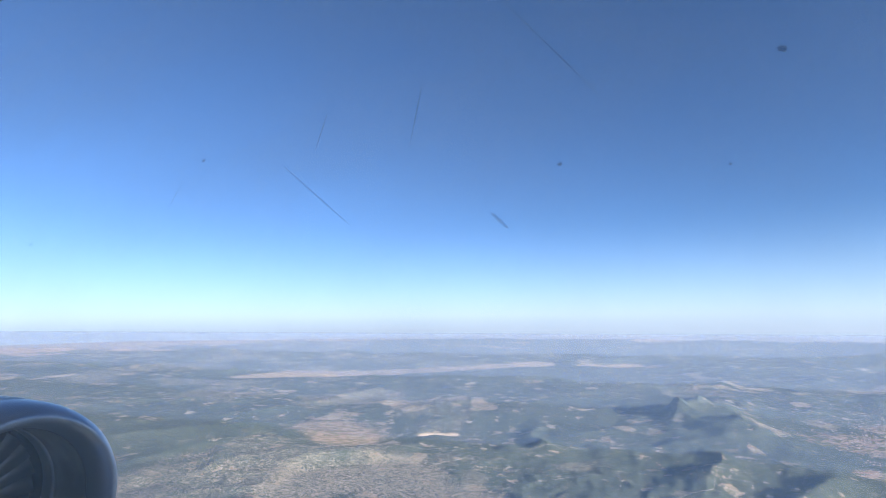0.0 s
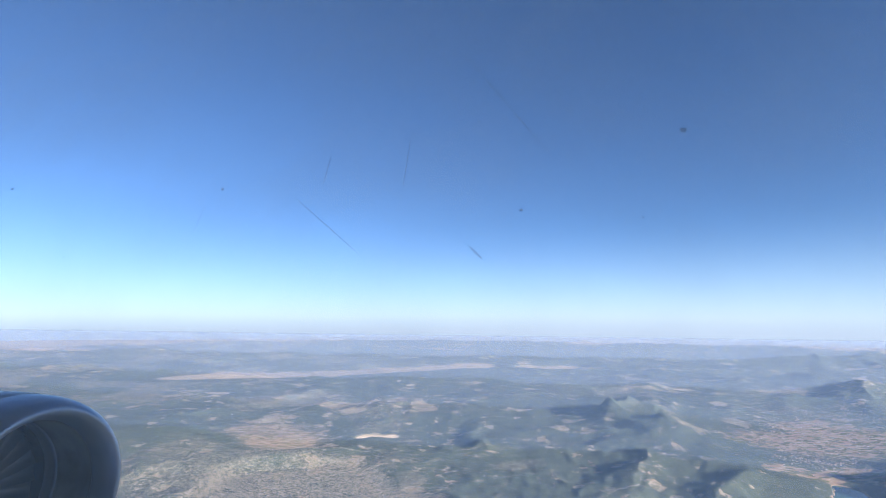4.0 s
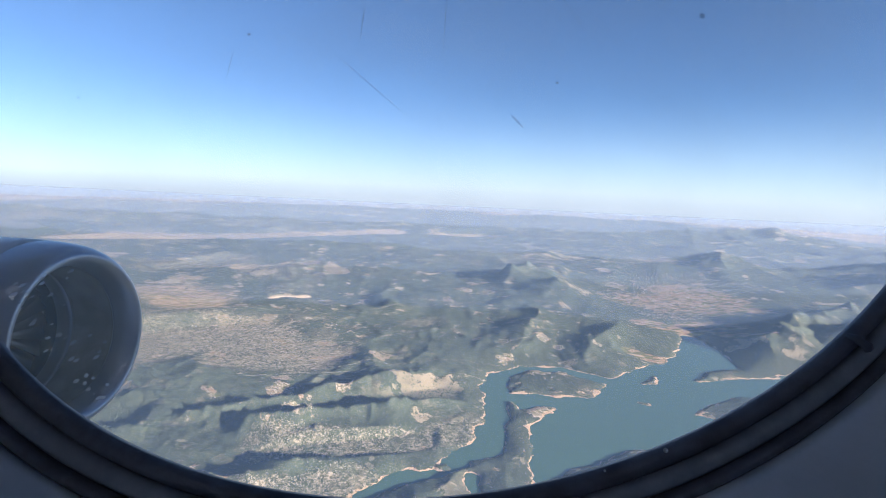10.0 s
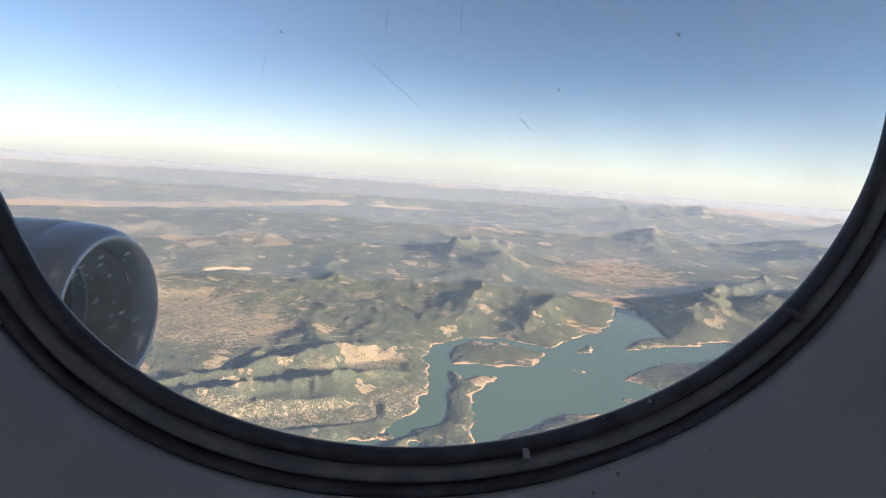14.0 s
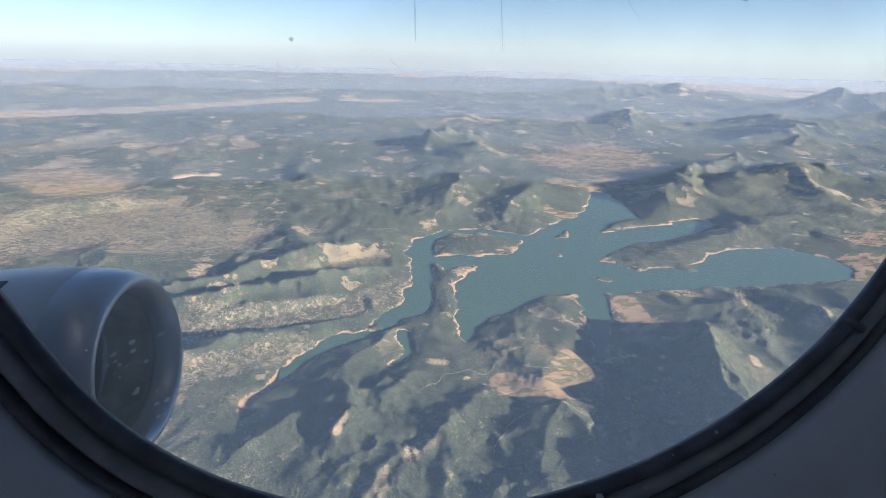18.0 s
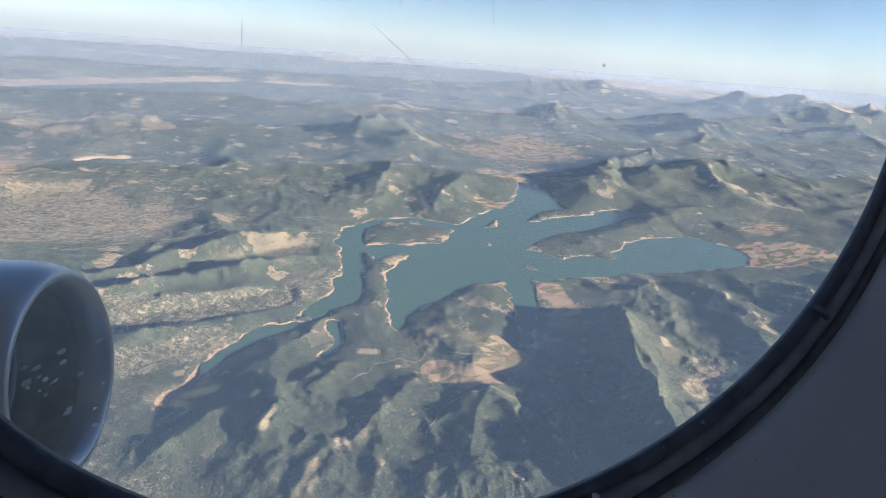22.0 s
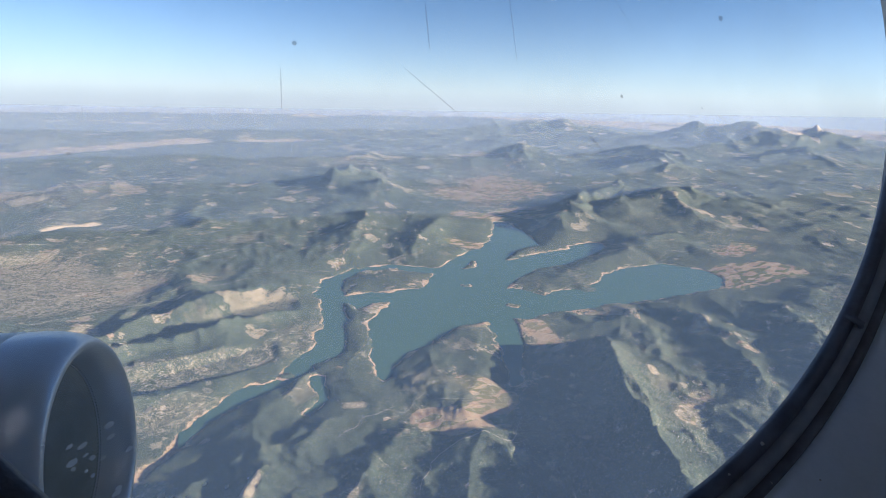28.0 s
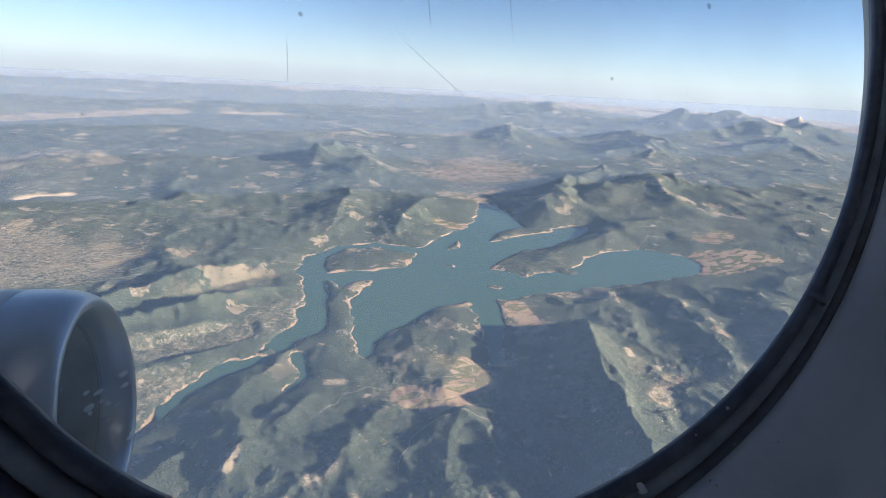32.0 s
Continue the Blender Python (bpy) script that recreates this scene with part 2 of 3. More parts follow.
def fbm(x, y, size, octaves, seed, gain=0.5):
    total, amp, norm = np.zeros_like(x), 1.0, 0.0
    for i in range(octaves):
        c, s = math.cos(i * 0.7), math.sin(i * 0.7)
        total += amp * value_noise((x * c - y * s) / size + 17 * i, (x * s + y * c) / size, seed + i)
        norm, amp, size = norm + amp, amp * gain, size / 2.03
    return total / norm


def ridged(x, y, size, octaves, seed, gain=0.5):
    total, amp, norm, weight = np.zeros_like(x), 1.0, 0.0, 1.0
    for i in range(octaves):
        c, s = math.cos(i * 0.9 + 0.4), math.sin(i * 0.9 + 0.4)
        n = 1 - np.abs(2 * value_noise((x * c - y * s) / size + 31 * i, (x * s + y * c) / size, seed + i) - 1)
        n = n * n * weight
        weight = np.clip(n * 1.6, 0, 1)
        total += amp * n
        norm, amp, size = norm + amp, amp * gain, size / 2.03
    return total / norm


def smooth01(v, lo, hi):
    v = np.clip((v - lo) / (hi - lo), 0, 1)
    return v * v * (3 - 2 * v)


def stroke(x, y, pts):
    """Signed distance to a run of round-ended strokes; each point is x, y, radius."""
    d = np.full_like(x, 1e6)
    for (ax, ay, ar), (bx, by, br) in zip(pts, pts[1:]):
        ux, uy = bx - ax, by - ay
        t = np.clip(((x - ax) * ux + (y - ay) * uy) / (ux * ux + uy * uy + 1e-9), 0, 1)
        d = np.minimum(d, np.hypot(x - ax - t * ux, y - ay - t * uy) - (ar + t * (br - ar)))
    return d


def within(x, y, pts, reach):
    """Which places lie in the box round the points, widened by reach."""
    px, py = [p[0] for p in pts], [p[1] for p in pts]
    return np.nonzero((x > min(px) - reach) & (x < max(px) + reach) & (y > min(py) - reach) & (y < max(py) + reach))[0]


LAKE_ARMS = [
    [(54.5, 146.6, 2.5), (70, 168, 15.4), (92, 182.5, 19.9), (112, 181, 19.7), (131.6, 173, 17.4), (145, 165, 9.3)],
    [(113, 160, 7), (107, 142, 4.6), (98, 126, 2.8), (91, 115, 1.4)],
    [(115, 197.5, 17.4), (133, 213, 22.2), (160, 233, 19.5), (187, 252, 16.5), (199, 275, 11.9), (208, 298, 6.8)],
    [(149, 210, 10.7), (185, 217.6, 12.6), (211, 223, 11.7), (235, 228, 6.5)],
    [(151, 164, 9.4), (184, 167, 17.3), (215, 167, 21.3), (238, 165, 19.2), (247.6, 159, 9.6)],
]
LAKE_CHANNELS = [
    [(55.5, 207.6, 7.4), (50, 184, 6.7), (41, 168, 6.6), (29.4, 157.8, 4.5), (19, 150.6, 2.7), (9.5, 149, 3.2), (-3, 140, 2.5), (-10, 131, 1.9), (-20, 122, 1.2)],
    [(31, 147, 2.7), (30.6, 136.4, 1.5), (24.5, 130, 0.9)],
    [(59.5, 156, 3.1), (53, 141, 2.0)],
    [(58, 204, 8), (74, 206, 7.5), (90, 203, 9), (106, 200, 10)],
    [(54, 218.5, 7.2), (61.4, 235, 4.9), (77, 245, 2.7), (96, 243, 2.8), (115, 227, 5.4)],
]
LAKE_LAND = [
    [(58, 203, 2.0), (59, 188, 4.4), (52.5, 165, 4.8), (46.4, 147, 3.6), (40.4, 133.6, 4.7), (36, 125, 5.3)],
    [(70, 222, 6), (84, 220, 11.5), (97, 213, 6.5)],
    [(149.5, 193, 1.6), (160, 195, 5.9), (171, 190, 15.5), (184, 192, 14.5), (209, 197, 9.1), (230, 192, 6.4)],
    [(175, 173, 4.7), (173, 180.5, 6.5)],
    [(164, 227, 1.5), (181, 234, 5.6), (197.5, 237, 6), (210, 233, 4.9)],
    [(119.5, 201.7, 1.5), (122.4, 201, 1.6)],
    [(128.5, 170.6, 1.9), (129.7, 169.6, 1.9)],
    [(19.6, 154, 1.7), (23, 153.7, 1.8)],
    [(133, 224, 1.6), (139, 227, 2.2), (144, 231, 1.2)],
    [(178, 148, 1.4), (184, 150, 1.6)],
    [(152, 252, 2.4), (160, 254, 2.8), (166, 262, 2.0)],
    [(106, 160.4, 2), (98, 156.6, 3.4), (88.6, 153, 4.7)],
]
# crest lines: height, half width, then points on the crest
RIDGES = [
    (7.0, 8, [(-45, 176), (-30, 179), (-17, 182), (7, 188), (39, 200)]),
    (7.0, 8, [(-50, 140), (-34, 144.5), (-21, 149), (4, 152.5)]),
    (5.2, 7, [(-70, 186), (-47, 194), (-24, 204), (29, 227)]),
    (7.0, 22, [(112, 328), (91, 286), (78, 262)]),
    (7.0, 20, [(155, 298), (137, 279), (116, 256)]),
    (7.5, 20, [(236, 214), (250, 214), (281, 210)]),
    (14.0, 50, [(312, 272), (384, 286), (404, 250)]),
    (11.5, 40, [(240, 270), (293, 307), (366, 337)]),
    (12.5, 14, [(130, 116), (118, 98), (106, 79), (95, 62), (84, 48)]),
    (4.6, 14, [(192, 140), (184, 118), (174, 96), (162, 74)]),
    (6.0, 18, [(224, 106), (204, 76), (176, 48)]),
    (5.0, 10, [(182, 132), (188, 121), (183, 104)]),
    (3.2, 13, [(91, 130), (77, 119), (66, 110)]),
    (4.5, 8, [(28, 121), (19, 111)]),
]
FAR_RIDGES = [
    (4.6, 5, [(4, 98), (8, 104)]),
    (4.0, 9, [(-1, 110), (8, 115)]),
    (4.5, 9, [(-16, 99), (-7, 108)]),
    (3.2, 10, [(44, 106), (35, 96)]),
    (3.8, 12, [(64, 94), (54, 84), (48, 74)]),
    (3.4, 10, [(88, 100), (84, 88), (78, 76)]),
    (50.0, 150, [(880, 640), (935, 590), (1000, 545), (1090, 505)]),
    (30.0, 150, [(700, 1080), (780, 1040), (860, 1010)]),
    (3.5, 60, [(-194, 640), (-56, 770), (173, 775), (330, 740)]),
    (22.0, 90, [(520, 420), (600, 470), (650, 560)]),
    (26.0, 100, [(760, 380), (860, 420)]),
    (15.0, 50, [(150, 400), (120, 450), (170, 500)]),
    (14.0, 60, [(420, 560), (480, 640), (460, 720)]),
    (14.0, 160, [(200, 1700), (500, 1650), (900, 1500)]),
    (10.0, 200, [(-900, 1500), (-500, 1750), (-100, 1900)]),
]
# dry ground: bareness, tilled share, pale share, spread, then points
PATCHES = [
    (0.68, 0.30, 0.0, 40, [(-130, 270), (-92, 283), (-78, 298), (-60, 262), (-42, 258)]),
    (0.0, 0.0, 1.0, 5.5, [(-79, 383), (-70, 389), (-63, 386), (-57, 389)]),
    (0.35, 0.9, 0.05, 15, [(190, 330), (208, 318), (230, 322), (250, 316)]),
    (0.35, 0.85, 0.05, 9, [(232, 300), (238, 284), (246, 276)]),
    (0.3, 0.8, 0.05, 9, [(150, 266), (158, 258)]),
    (0.0, 0.6, 0.0, 60, [(297, 441), (289, 389), (231, 394)]),
    (0.3, 0.95, 0.45, 52, [(-420, 740), (-223, 800), (-148, 845), (-83, 898), (15, 958)]),
    (0.3, 0.95, 0.45, 32, [(106, 934), (185, 940)]),
    (0.3, 0.95, 0.45, 32, [(301, 1049), (355, 991)]),
    (0.2, 0.9, 0.0, 22, [(255, 150), (272, 150), (292, 148)]),
    (0.5, 0.75, 0.08, 9, [(56, 110), (64, 105), (73, 105), (80, 110), (79, 118)]),
    (0.5, 0.6, 0.1, 5, [(75, 124), (77, 119)]),
    (0.2, 0.8, 0.0, 12, [(323, 182), (297, 178)]),
    (0.3, 0.6, 0.2, 36, [(-130, 374), (-170, 406)]),
]
FAR_PATCHES = [
    (0.4, 0.85, 0.15, 7.5, [(125, 150), (123, 145), (119, 132)]),
    (0.8, 0.2, 0.3, 2.4, [(136, 98), (137, 100)]),
    (0.6, 0.5, 0.1, 6, [(140, 82), (130, 79), (121, 75)]),
    (0.6, 0.5, 0.1, 5, [(176, 112), (186, 116)]),
    (0.9, 0.0, 0.15, 2.4, [(4, 99), (6, 103)]),
    (0.75, 0.0, 0.05, 3, [(-18, 113), (-14, 116)]),
    (0.6, 0.3, 0.1, 4, [(21, 88), (26, 91)]),
    (0.7, 0.4, 0.3, 2.6, [(36, 127), (40, 126)]),
    (0.55, 0.0, 0.0, 13, [(-40, 166), (-10, 167), (20, 172), (40, 184)]),
    (0.6, 0.0, 0.0, 9, [(-40, 136), (-22, 141), (-6, 147)]),
    (0.5, 0.1, 0.0, 14, [(40, 326), (25, 315)]),
    (0.9, 0.0, 0.6, 24, [(1010, 545), (1080, 510)]),
    (0.4, 0.5, 0.1, 4, [(93, 161), (109, 158)]),
]
# valley floors: spread and points
FLATS = [(42, [(-110, 276), (-78, 290), (-60, 264), (-48, 260)]), (11, [(-52, 186), (-24, 192), (2, 199), (30, 210)]), (9, [(-54, 154), (-24, 162), (2, 166), (16, 170)]), (20, [(112, 122), (104, 104), (100, 84), (88, 66)]), (16, [(160, 96), (172, 110)])]


ISLANDS = (1, 5, 6, 7)      # which of the lake's land masses stand free in the water


def shore_distance(x, y, islands=True):
    """Positive on land, negative on the lake."""
    wx = x + 3.2 * (fbm(x, y, 9, 5, 51, 0.6) - 0.5) * 2
    wy = y + 3.2 * (fbm(x, y, 9, 5, 77, 0.6) - 0.5) * 2
    d = np.full_like(x, 1e6)
    for pts in LAKE_ARMS + LAKE_CHANNELS:
        d = np.minimum(d, stroke(wx, wy, pts))
    for i, pts in enumerate(LAKE_LAND):
        if islands or i not in ISLANDS:
            d = np.maximum(d, -stroke(wx, wy, pts))
    return d


def heights(x, y, islands=True):
    r = np.hypot(x, y)
    near = (x > -70) & (x < 330) & (y > 70) & (y < 380)
    s = np.full_like(x, 300.0)
    s[near] = shore_distance(x[near], y[near], islands)
    rise = 1 - np.exp(-np.clip(s, 0, None) / 20)
    ux, uy = x + 9 * (fbm(x, y, 22, 4, 111) - 0.5), y + 9 * (fbm(x, y, 22, 4, 113) - 0.5)
    hills = 4.6 * ridged(ux, uy, 62, 7, 5, 0.5) + 1.5 * fbm(x, y, 24, 5, 9, 0.5) - 0.6
    hills += 4.2 * smooth01(r, 420, 200) * (ridged(ux + 0.5 * uy, uy - 0.5 * ux, 31, 7, 21, 0.5) - 0.15)
    hills += 6.2 * smooth01(r, 210, 420) * ridged(ux, uy, 88, 7, 29, 0.5) * smooth01(r, 2600, 1200)
    hills += 10 * smooth01(r, 400, 1100) * ridged(x, y, 260, 6, 33)
    plain_land = np.ones_like(x)
    for bare, tilled, pale, spread, pts in PATCHES + FAR_PATCHES:
        if tilled > 0.55 or pale > 0.9:
            i = within(x, y, pts, spread * 1.8)
            m = stroke(x[i], y[i], [(a, b, 0.0) for a, b in pts])
            plain_land[i] = np.minimum(plain_land[i], 0.22 + 0.78 * smooth01(m, spread * 0.5, spread * 1.8))
    for spread, pts in FLATS:
        i = within(x, y, pts, spread)
        plain_land[i] = np.minimum(plain_land[i], 0.08 + 0.92 * smooth01(stroke(x[i], y[i], [(a, b, 0.0) for a, b in pts]), spread * 0.55, spread))
    hills *= plain_land
    crest = np.zeros_like(x)
    jx, jy = x + 5 * (fbm(x, y, 18, 4, 61) - 0.5), y + 5 * (fbm(x, y, 18, 4, 63) - 0.5)
    for high, wide, pts in RIDGES + FAR_RIDGES:
        i = within(x, y, pts, wide * 1.7 + 5)
        m = stroke(jx[i], jy[i], [(a, b, 0.0) for a, b in pts])
        g = np.clip(np.exp(-1.3 * m / wide - 0.9 * (m / wide) ** 2) - 0.012, 0, None)
        crest[i] = np.maximum(crest[i], high * g * ((0.62 if wide > 25 else 0.80) + (0.4 if wide <= 25 else 0.75 if wide < 90 else 0.45) * ridged(x[i], y[i], wide * (0.8 if wide < 90 else 0.45), 7 if wide > 25 else 5, 15, 0.48)))
    land = (0.35 * (hills + 0.0) + crest + 0.25 * np.sqrt(np.clip(s, 0, 60))) * rise + 0.28 * np.clip(s, 0, 1.2)
    land = land + (hills * 0.65) * rise
    land += 0.45 * rise * (fbm(x, y, 1.6, 3, 71) - 0.5) * (r < 700)
    land += 1.5 * rise * plain_land * smooth01(r, 420, 250) * (ridged(ux, uy, 12, 6, 87, 0.52) - 0.3)
    land *= 1 - 0.85 * smooth01(r, 2000, 2900)
    return np.where(s > 0, land, np.maximum(0.3 * s, -3.0)) - np.clip(r - 350, 0, None) ** 2 / 252000, s   # the globe falls away


def covers(x, y, z, s):
    bare, field, pale = np.zeros_like(x), np.zeros_like(x), np.zeros_like(x)
    jx, jy = x + 14 * (fbm(x, y, 30, 5, 91) - 0.5), y + 14 * (fbm(x, y, 30, 5, 93) - 0.5)
    for b, f, p, spread, pts in PATCHES + FAR_PATCHES:
        k = min(2.6, spread / 20) if p < 0.9 else 0.8
        i = within(x, y, pts, spread + 26)
        xi, yi = x[i], y[i]
        m = smooth01(stroke(xi + (jx[i] - xi) * k, yi + (jy[i] - yi) * k, [(u, v, 0.0) for u, v in pts]), spread, spread * 0.45)
        bare[i], field[i], pale[i] = np.maximum(bare[i], b * m), np.maximum(field[i], f * m), np.maximum(pale[i], p * m)
    gx = fbm(x, y, 90, 4, 41)
    west = smooth01(-x / (np.hypot(x, y) + 1), -0.12, 0.35)
    bare = np.maximum(bare, (0.35 + 0.2 * west) * smooth01(gx, 0.60 - 0.14 * west, 0.72 - 0.12 * west))
    field = np.maximum(field, 0.2 * smooth01(fbm(x, y, 70, 4, 47), 0.58, 0.7))
    for size, near_r, far_r, seed in ((5, 0, 330, 131), (14, 200, 700, 137), (40, 500, 2500, 139)):
        r = np.hypot(x, y)
        zone = smooth01(fbm(x, y, size * 9, 3, seed + 3), 0.40, 0.62) * smooth01(r, near_r * 0.8, near_r + 1) * smooth01(r, far_r * 1.2, far_r)
        clear = smooth01(fbm(x, y, size, 5, seed, 0.55), 0.67, 0.70) * zone
        bare, field = np.maximum(bare, 0.75 * clear), np.maximum(field, 0.7 * clear)
    return np.stack([bare, field, pale, np.ones_like(x)], axis=-1)


def build_ground():
    dense = np.radians(np.arange(8.0, 146.0, 0.125))
    coarse = np.radians(np.arange(146.0, 368.0, 4.0))
    ang = np.concatenate([dense, coarse])
    k = np.linspace(0, 1, 860)
    lo, hi = math.atan2(ALT, 46.0), math.atan2(ALT, 3300.0)
    by_angle = ALT / np.tan(lo + (hi - lo) * k)
    by_log = 46.0 * (3300.0 / 46.0) ** k
    rad = np.concatenate([[0.3, 8, 18, 30, 40], np.sort(0.5 * by_log + 0.5 * np.minimum(by_angle, 3300))])
    a, r = np.meshgrid(ang, rad, indexing="ij")
    x, y = (r * np.cos(a)).ravel(), (r * np.sin(a)).ravel()
    z, s = heights(x, y, False)
    na, nr = a.shape
    i, j = np.meshgrid(np.arange(na), np.arange(nr - 1), indexing="ij")
    i2 = (i + 1) % na
    quads = np.stack([i * nr + j, i * nr + j + 1, i2 * nr + j + 1, i2 * nr + j], axis=-1).reshape(-1, 4)
    me = bpy.data.meshes.new("ground")
    me.vertices.add(len(x))
    me.vertices.foreach_set("co", np.stack([x, y, z], axis=-1).astype(np.float32).ravel())
    me.loops.add(len(quads) * 4)
    me.loops.foreach_set("vertex_index", quads.astype(np.int32).ravel())
    me.polygons.add(len(quads))
    me.polygons.foreach_set("loop_start", np.arange(0, len(quads) * 4, 4, dtype=np.int32))
    me.polygons.foreach_set("use_smooth", np.ones(len(quads), dtype=bool))
    layer = me.attributes.new("cover", "FLOAT_COLOR", "POINT")
    layer.data.foreach_set("color", covers(x, y, z, s).astype(np.float32).ravel())
    me.materials.append(LAND)
    me.update(calc_edges=True)
    me.validate()
    ob = new("ground", me)
    return tagged(ob, "hazy wooded hills and dry fields round a reservoir", "landscape", kind="structure")


def build_island(pts, label):
    """One island: the part of the land that stands clear of the water round these points."""
    reach = max(p[2] for p in pts) + 7
    step = 0.35 if reach > 12 else 0.15
    gx = np.arange(min(p[0] for p in pts) - reach, max(p[0] for p in pts) + reach, step)
    gy = np.arange(min(p[1] for p in pts) - reach, max(p[1] for p in pts) + reach, step)
    x, y = [v.ravel() for v in np.meshgrid(gx, gy, indexing="ij")]
    z, s = heights(x, y)
    away = stroke(x, y, pts)
    cover = covers(x, y, z, s)
    keep = ((z > -1.2) & (away < 6.0) & (heights(x, y, False)[1] < 0.3)).reshape(len(gx), len(gy))
    cell = keep[:-1, :-1] & keep[1:, :-1] & keep[1:, 1:] & keep[:-1, 1:]
    i, j = np.nonzero(cell)
    n = len(gy)
    quads = np.stack([i * n + j, (i + 1) * n + j, (i + 1) * n + j + 1, i * n + j + 1], axis=-1)
    used, packed = np.unique(quads, return_inverse=True)
    me = bpy.data.meshes.new("island")
    me.from_pydata(np.stack([x, y, z], axis=-1)[used].tolist(), [], packed.reshape(-1, 4).tolist())
    me.polygons.foreach_set("use_smooth", np.ones(len(me.polygons), dtype=bool))
    layer = me.attributes.new("cover", "FLOAT_COLOR", "POINT")
    layer.data.foreach_set("color", cover[used].astype(np.float32).ravel())
    me.materials.append(LAND)
    me.update()
    return tagged(new("island", me), label, "island", group="islands in the lake")


ground = build_ground()
for which, label in zip(ISLANDS, ("wooded oval island ringed by a pale sandy shore", "tiny bare sandy islet in open water", "tiny bare sandy islet near the far arm", "low sandy islet in the narrow channel")):
    build_island(LAKE_LAND[which], label)
lake_v = [(x, y, 0.0) for x in np.linspace(-10, 340, 8) for y in np.linspace(95, 330, 6)]
lake_f = [(i * 6 + j, (i + 1) * 6 + j, (i + 1) * 6 + j + 1, i * 6 + j + 1) for i in range(7) for j in range(5)]
lake = tagged(new("water", mesh_of("water", lake_v, lake_f, WATER, False)), "calm blue-green reservoir with pale drawn-down shores", "lake", kind="structure")

# distance: a glowing band behind the last hills, and tinted sheets imitating haze, ending below eye height
def band(name, radius, z0, z1, mat, a0=-20, a1=170):
    n = 96
    v, f = [], []
    for i in range(n + 1):
        a = radians(a0 + (a1 - a0) * i / n)
        v += [(radius * math.cos(a), radius * math.sin(a), z0), (radius * math.cos(a), radius * math.sin(a), z1)]
    f = [(2 * i, 2 * i + 2, 2 * i + 3, 2 * i + 1) for i in range(n)]
    return new(name, mesh_of(name, v, f, mat))


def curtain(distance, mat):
    """A straight upright sheet across the view, tinted to imitate haze, square to the heading of 80 degrees."""
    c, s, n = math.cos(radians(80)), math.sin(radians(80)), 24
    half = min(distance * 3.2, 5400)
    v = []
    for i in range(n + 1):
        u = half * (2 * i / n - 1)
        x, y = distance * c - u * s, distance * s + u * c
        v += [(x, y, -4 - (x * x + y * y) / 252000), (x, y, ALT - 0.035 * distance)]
    return new("painted_haze_sheet", mesh_of("painted_haze_sheet", v, [(2 * i, 2 * i + 2, 2 * i + 3, 2 * i + 1) for i in range(n)], mat))


# Horizon haze is painted here as emission that thins out upwards.
FAR = Mat("far_haze_glow")
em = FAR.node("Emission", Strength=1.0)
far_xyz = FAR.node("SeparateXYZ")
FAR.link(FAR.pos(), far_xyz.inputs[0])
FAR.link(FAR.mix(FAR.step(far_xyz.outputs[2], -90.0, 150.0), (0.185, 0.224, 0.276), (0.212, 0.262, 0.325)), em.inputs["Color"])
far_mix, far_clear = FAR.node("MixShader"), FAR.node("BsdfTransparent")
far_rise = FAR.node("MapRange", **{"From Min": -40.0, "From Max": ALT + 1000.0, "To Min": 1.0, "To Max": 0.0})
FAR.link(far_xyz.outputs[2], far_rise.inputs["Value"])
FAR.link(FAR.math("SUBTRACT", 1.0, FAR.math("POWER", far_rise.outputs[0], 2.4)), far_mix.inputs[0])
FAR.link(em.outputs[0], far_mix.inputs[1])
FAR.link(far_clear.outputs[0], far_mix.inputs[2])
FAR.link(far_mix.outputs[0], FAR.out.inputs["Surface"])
tagged(band("backdrop", 4880, -130, ALT + 1000, FAR.m), "glowing backdrop painted as pale haze along the horizon", "haze", kind="structure")
# Stand-in sheets: distance haze comes from their tint, layer by layer.
for radius, film in HAZE_SHEETS:
    tagged(curtain(radius, film), "upright tinted sheet added to imitate haze over the distant hills", "haze", kind="structure")

# ---- the cabin window; its own axes: x along the wall, y outwards, z up
WIN = pose(0, 0, ALT, -27.147, -30.251, 10.775)
HALF_W, HALF_H, TOP_H, POWER = 0.1271, 0.0965, 0.257, 1.940


def rim(count=192):
    """The opening's outline and its outward normals."""
    pts = []
    for i in range(count):
        a = 2 * math.pi * i / count
        c, s = math.cos(a), math.sin(a)
        h = HALF_H if s < 0 else TOP_H
        pts.append((HALF_W * math.copysign(abs(c) ** (2 / POWER), c), h * math.copysign(abs(s) ** (2 / POWER), s)))
    out = []
    for i in range(count):
        (x0, z0), (x1, z1) = pts[i - 1], pts[(i + 1) % count]
        tx, tz = x1 - x0, z1 - z0
        n = math.hypot(tx, tz) or 1.0
        out.append((*pts[i], tz / n, -tx / n))
    return out


RIM = rim()


def sweep(profile, closed=False):
    """A profile of (offset outwards, depth) carried round the opening."""
    n, m = len(RIM), len(profile)
    verts = [(x + nx * o, d, z + nz * o) for x, z, nx, nz in RIM for o, d in profile]
    faces = []
    for i in range(n):
        for j in range(m if closed else m - 1):
            k = (j + 1) % m
            faces.append((i * m + j, i * m + k, ((i + 1) % n) * m + k, ((i + 1) % n) * m + j))
    return verts, faces


def disc(offset, depth):
    verts = [(x + nx * offset, depth, z + nz * offset) for x, z, nx, nz in RIM]
    return verts + [(0, depth, 0)], [(i, (i + 1) % len(RIM), len(RIM)) for i in range(len(RIM))]


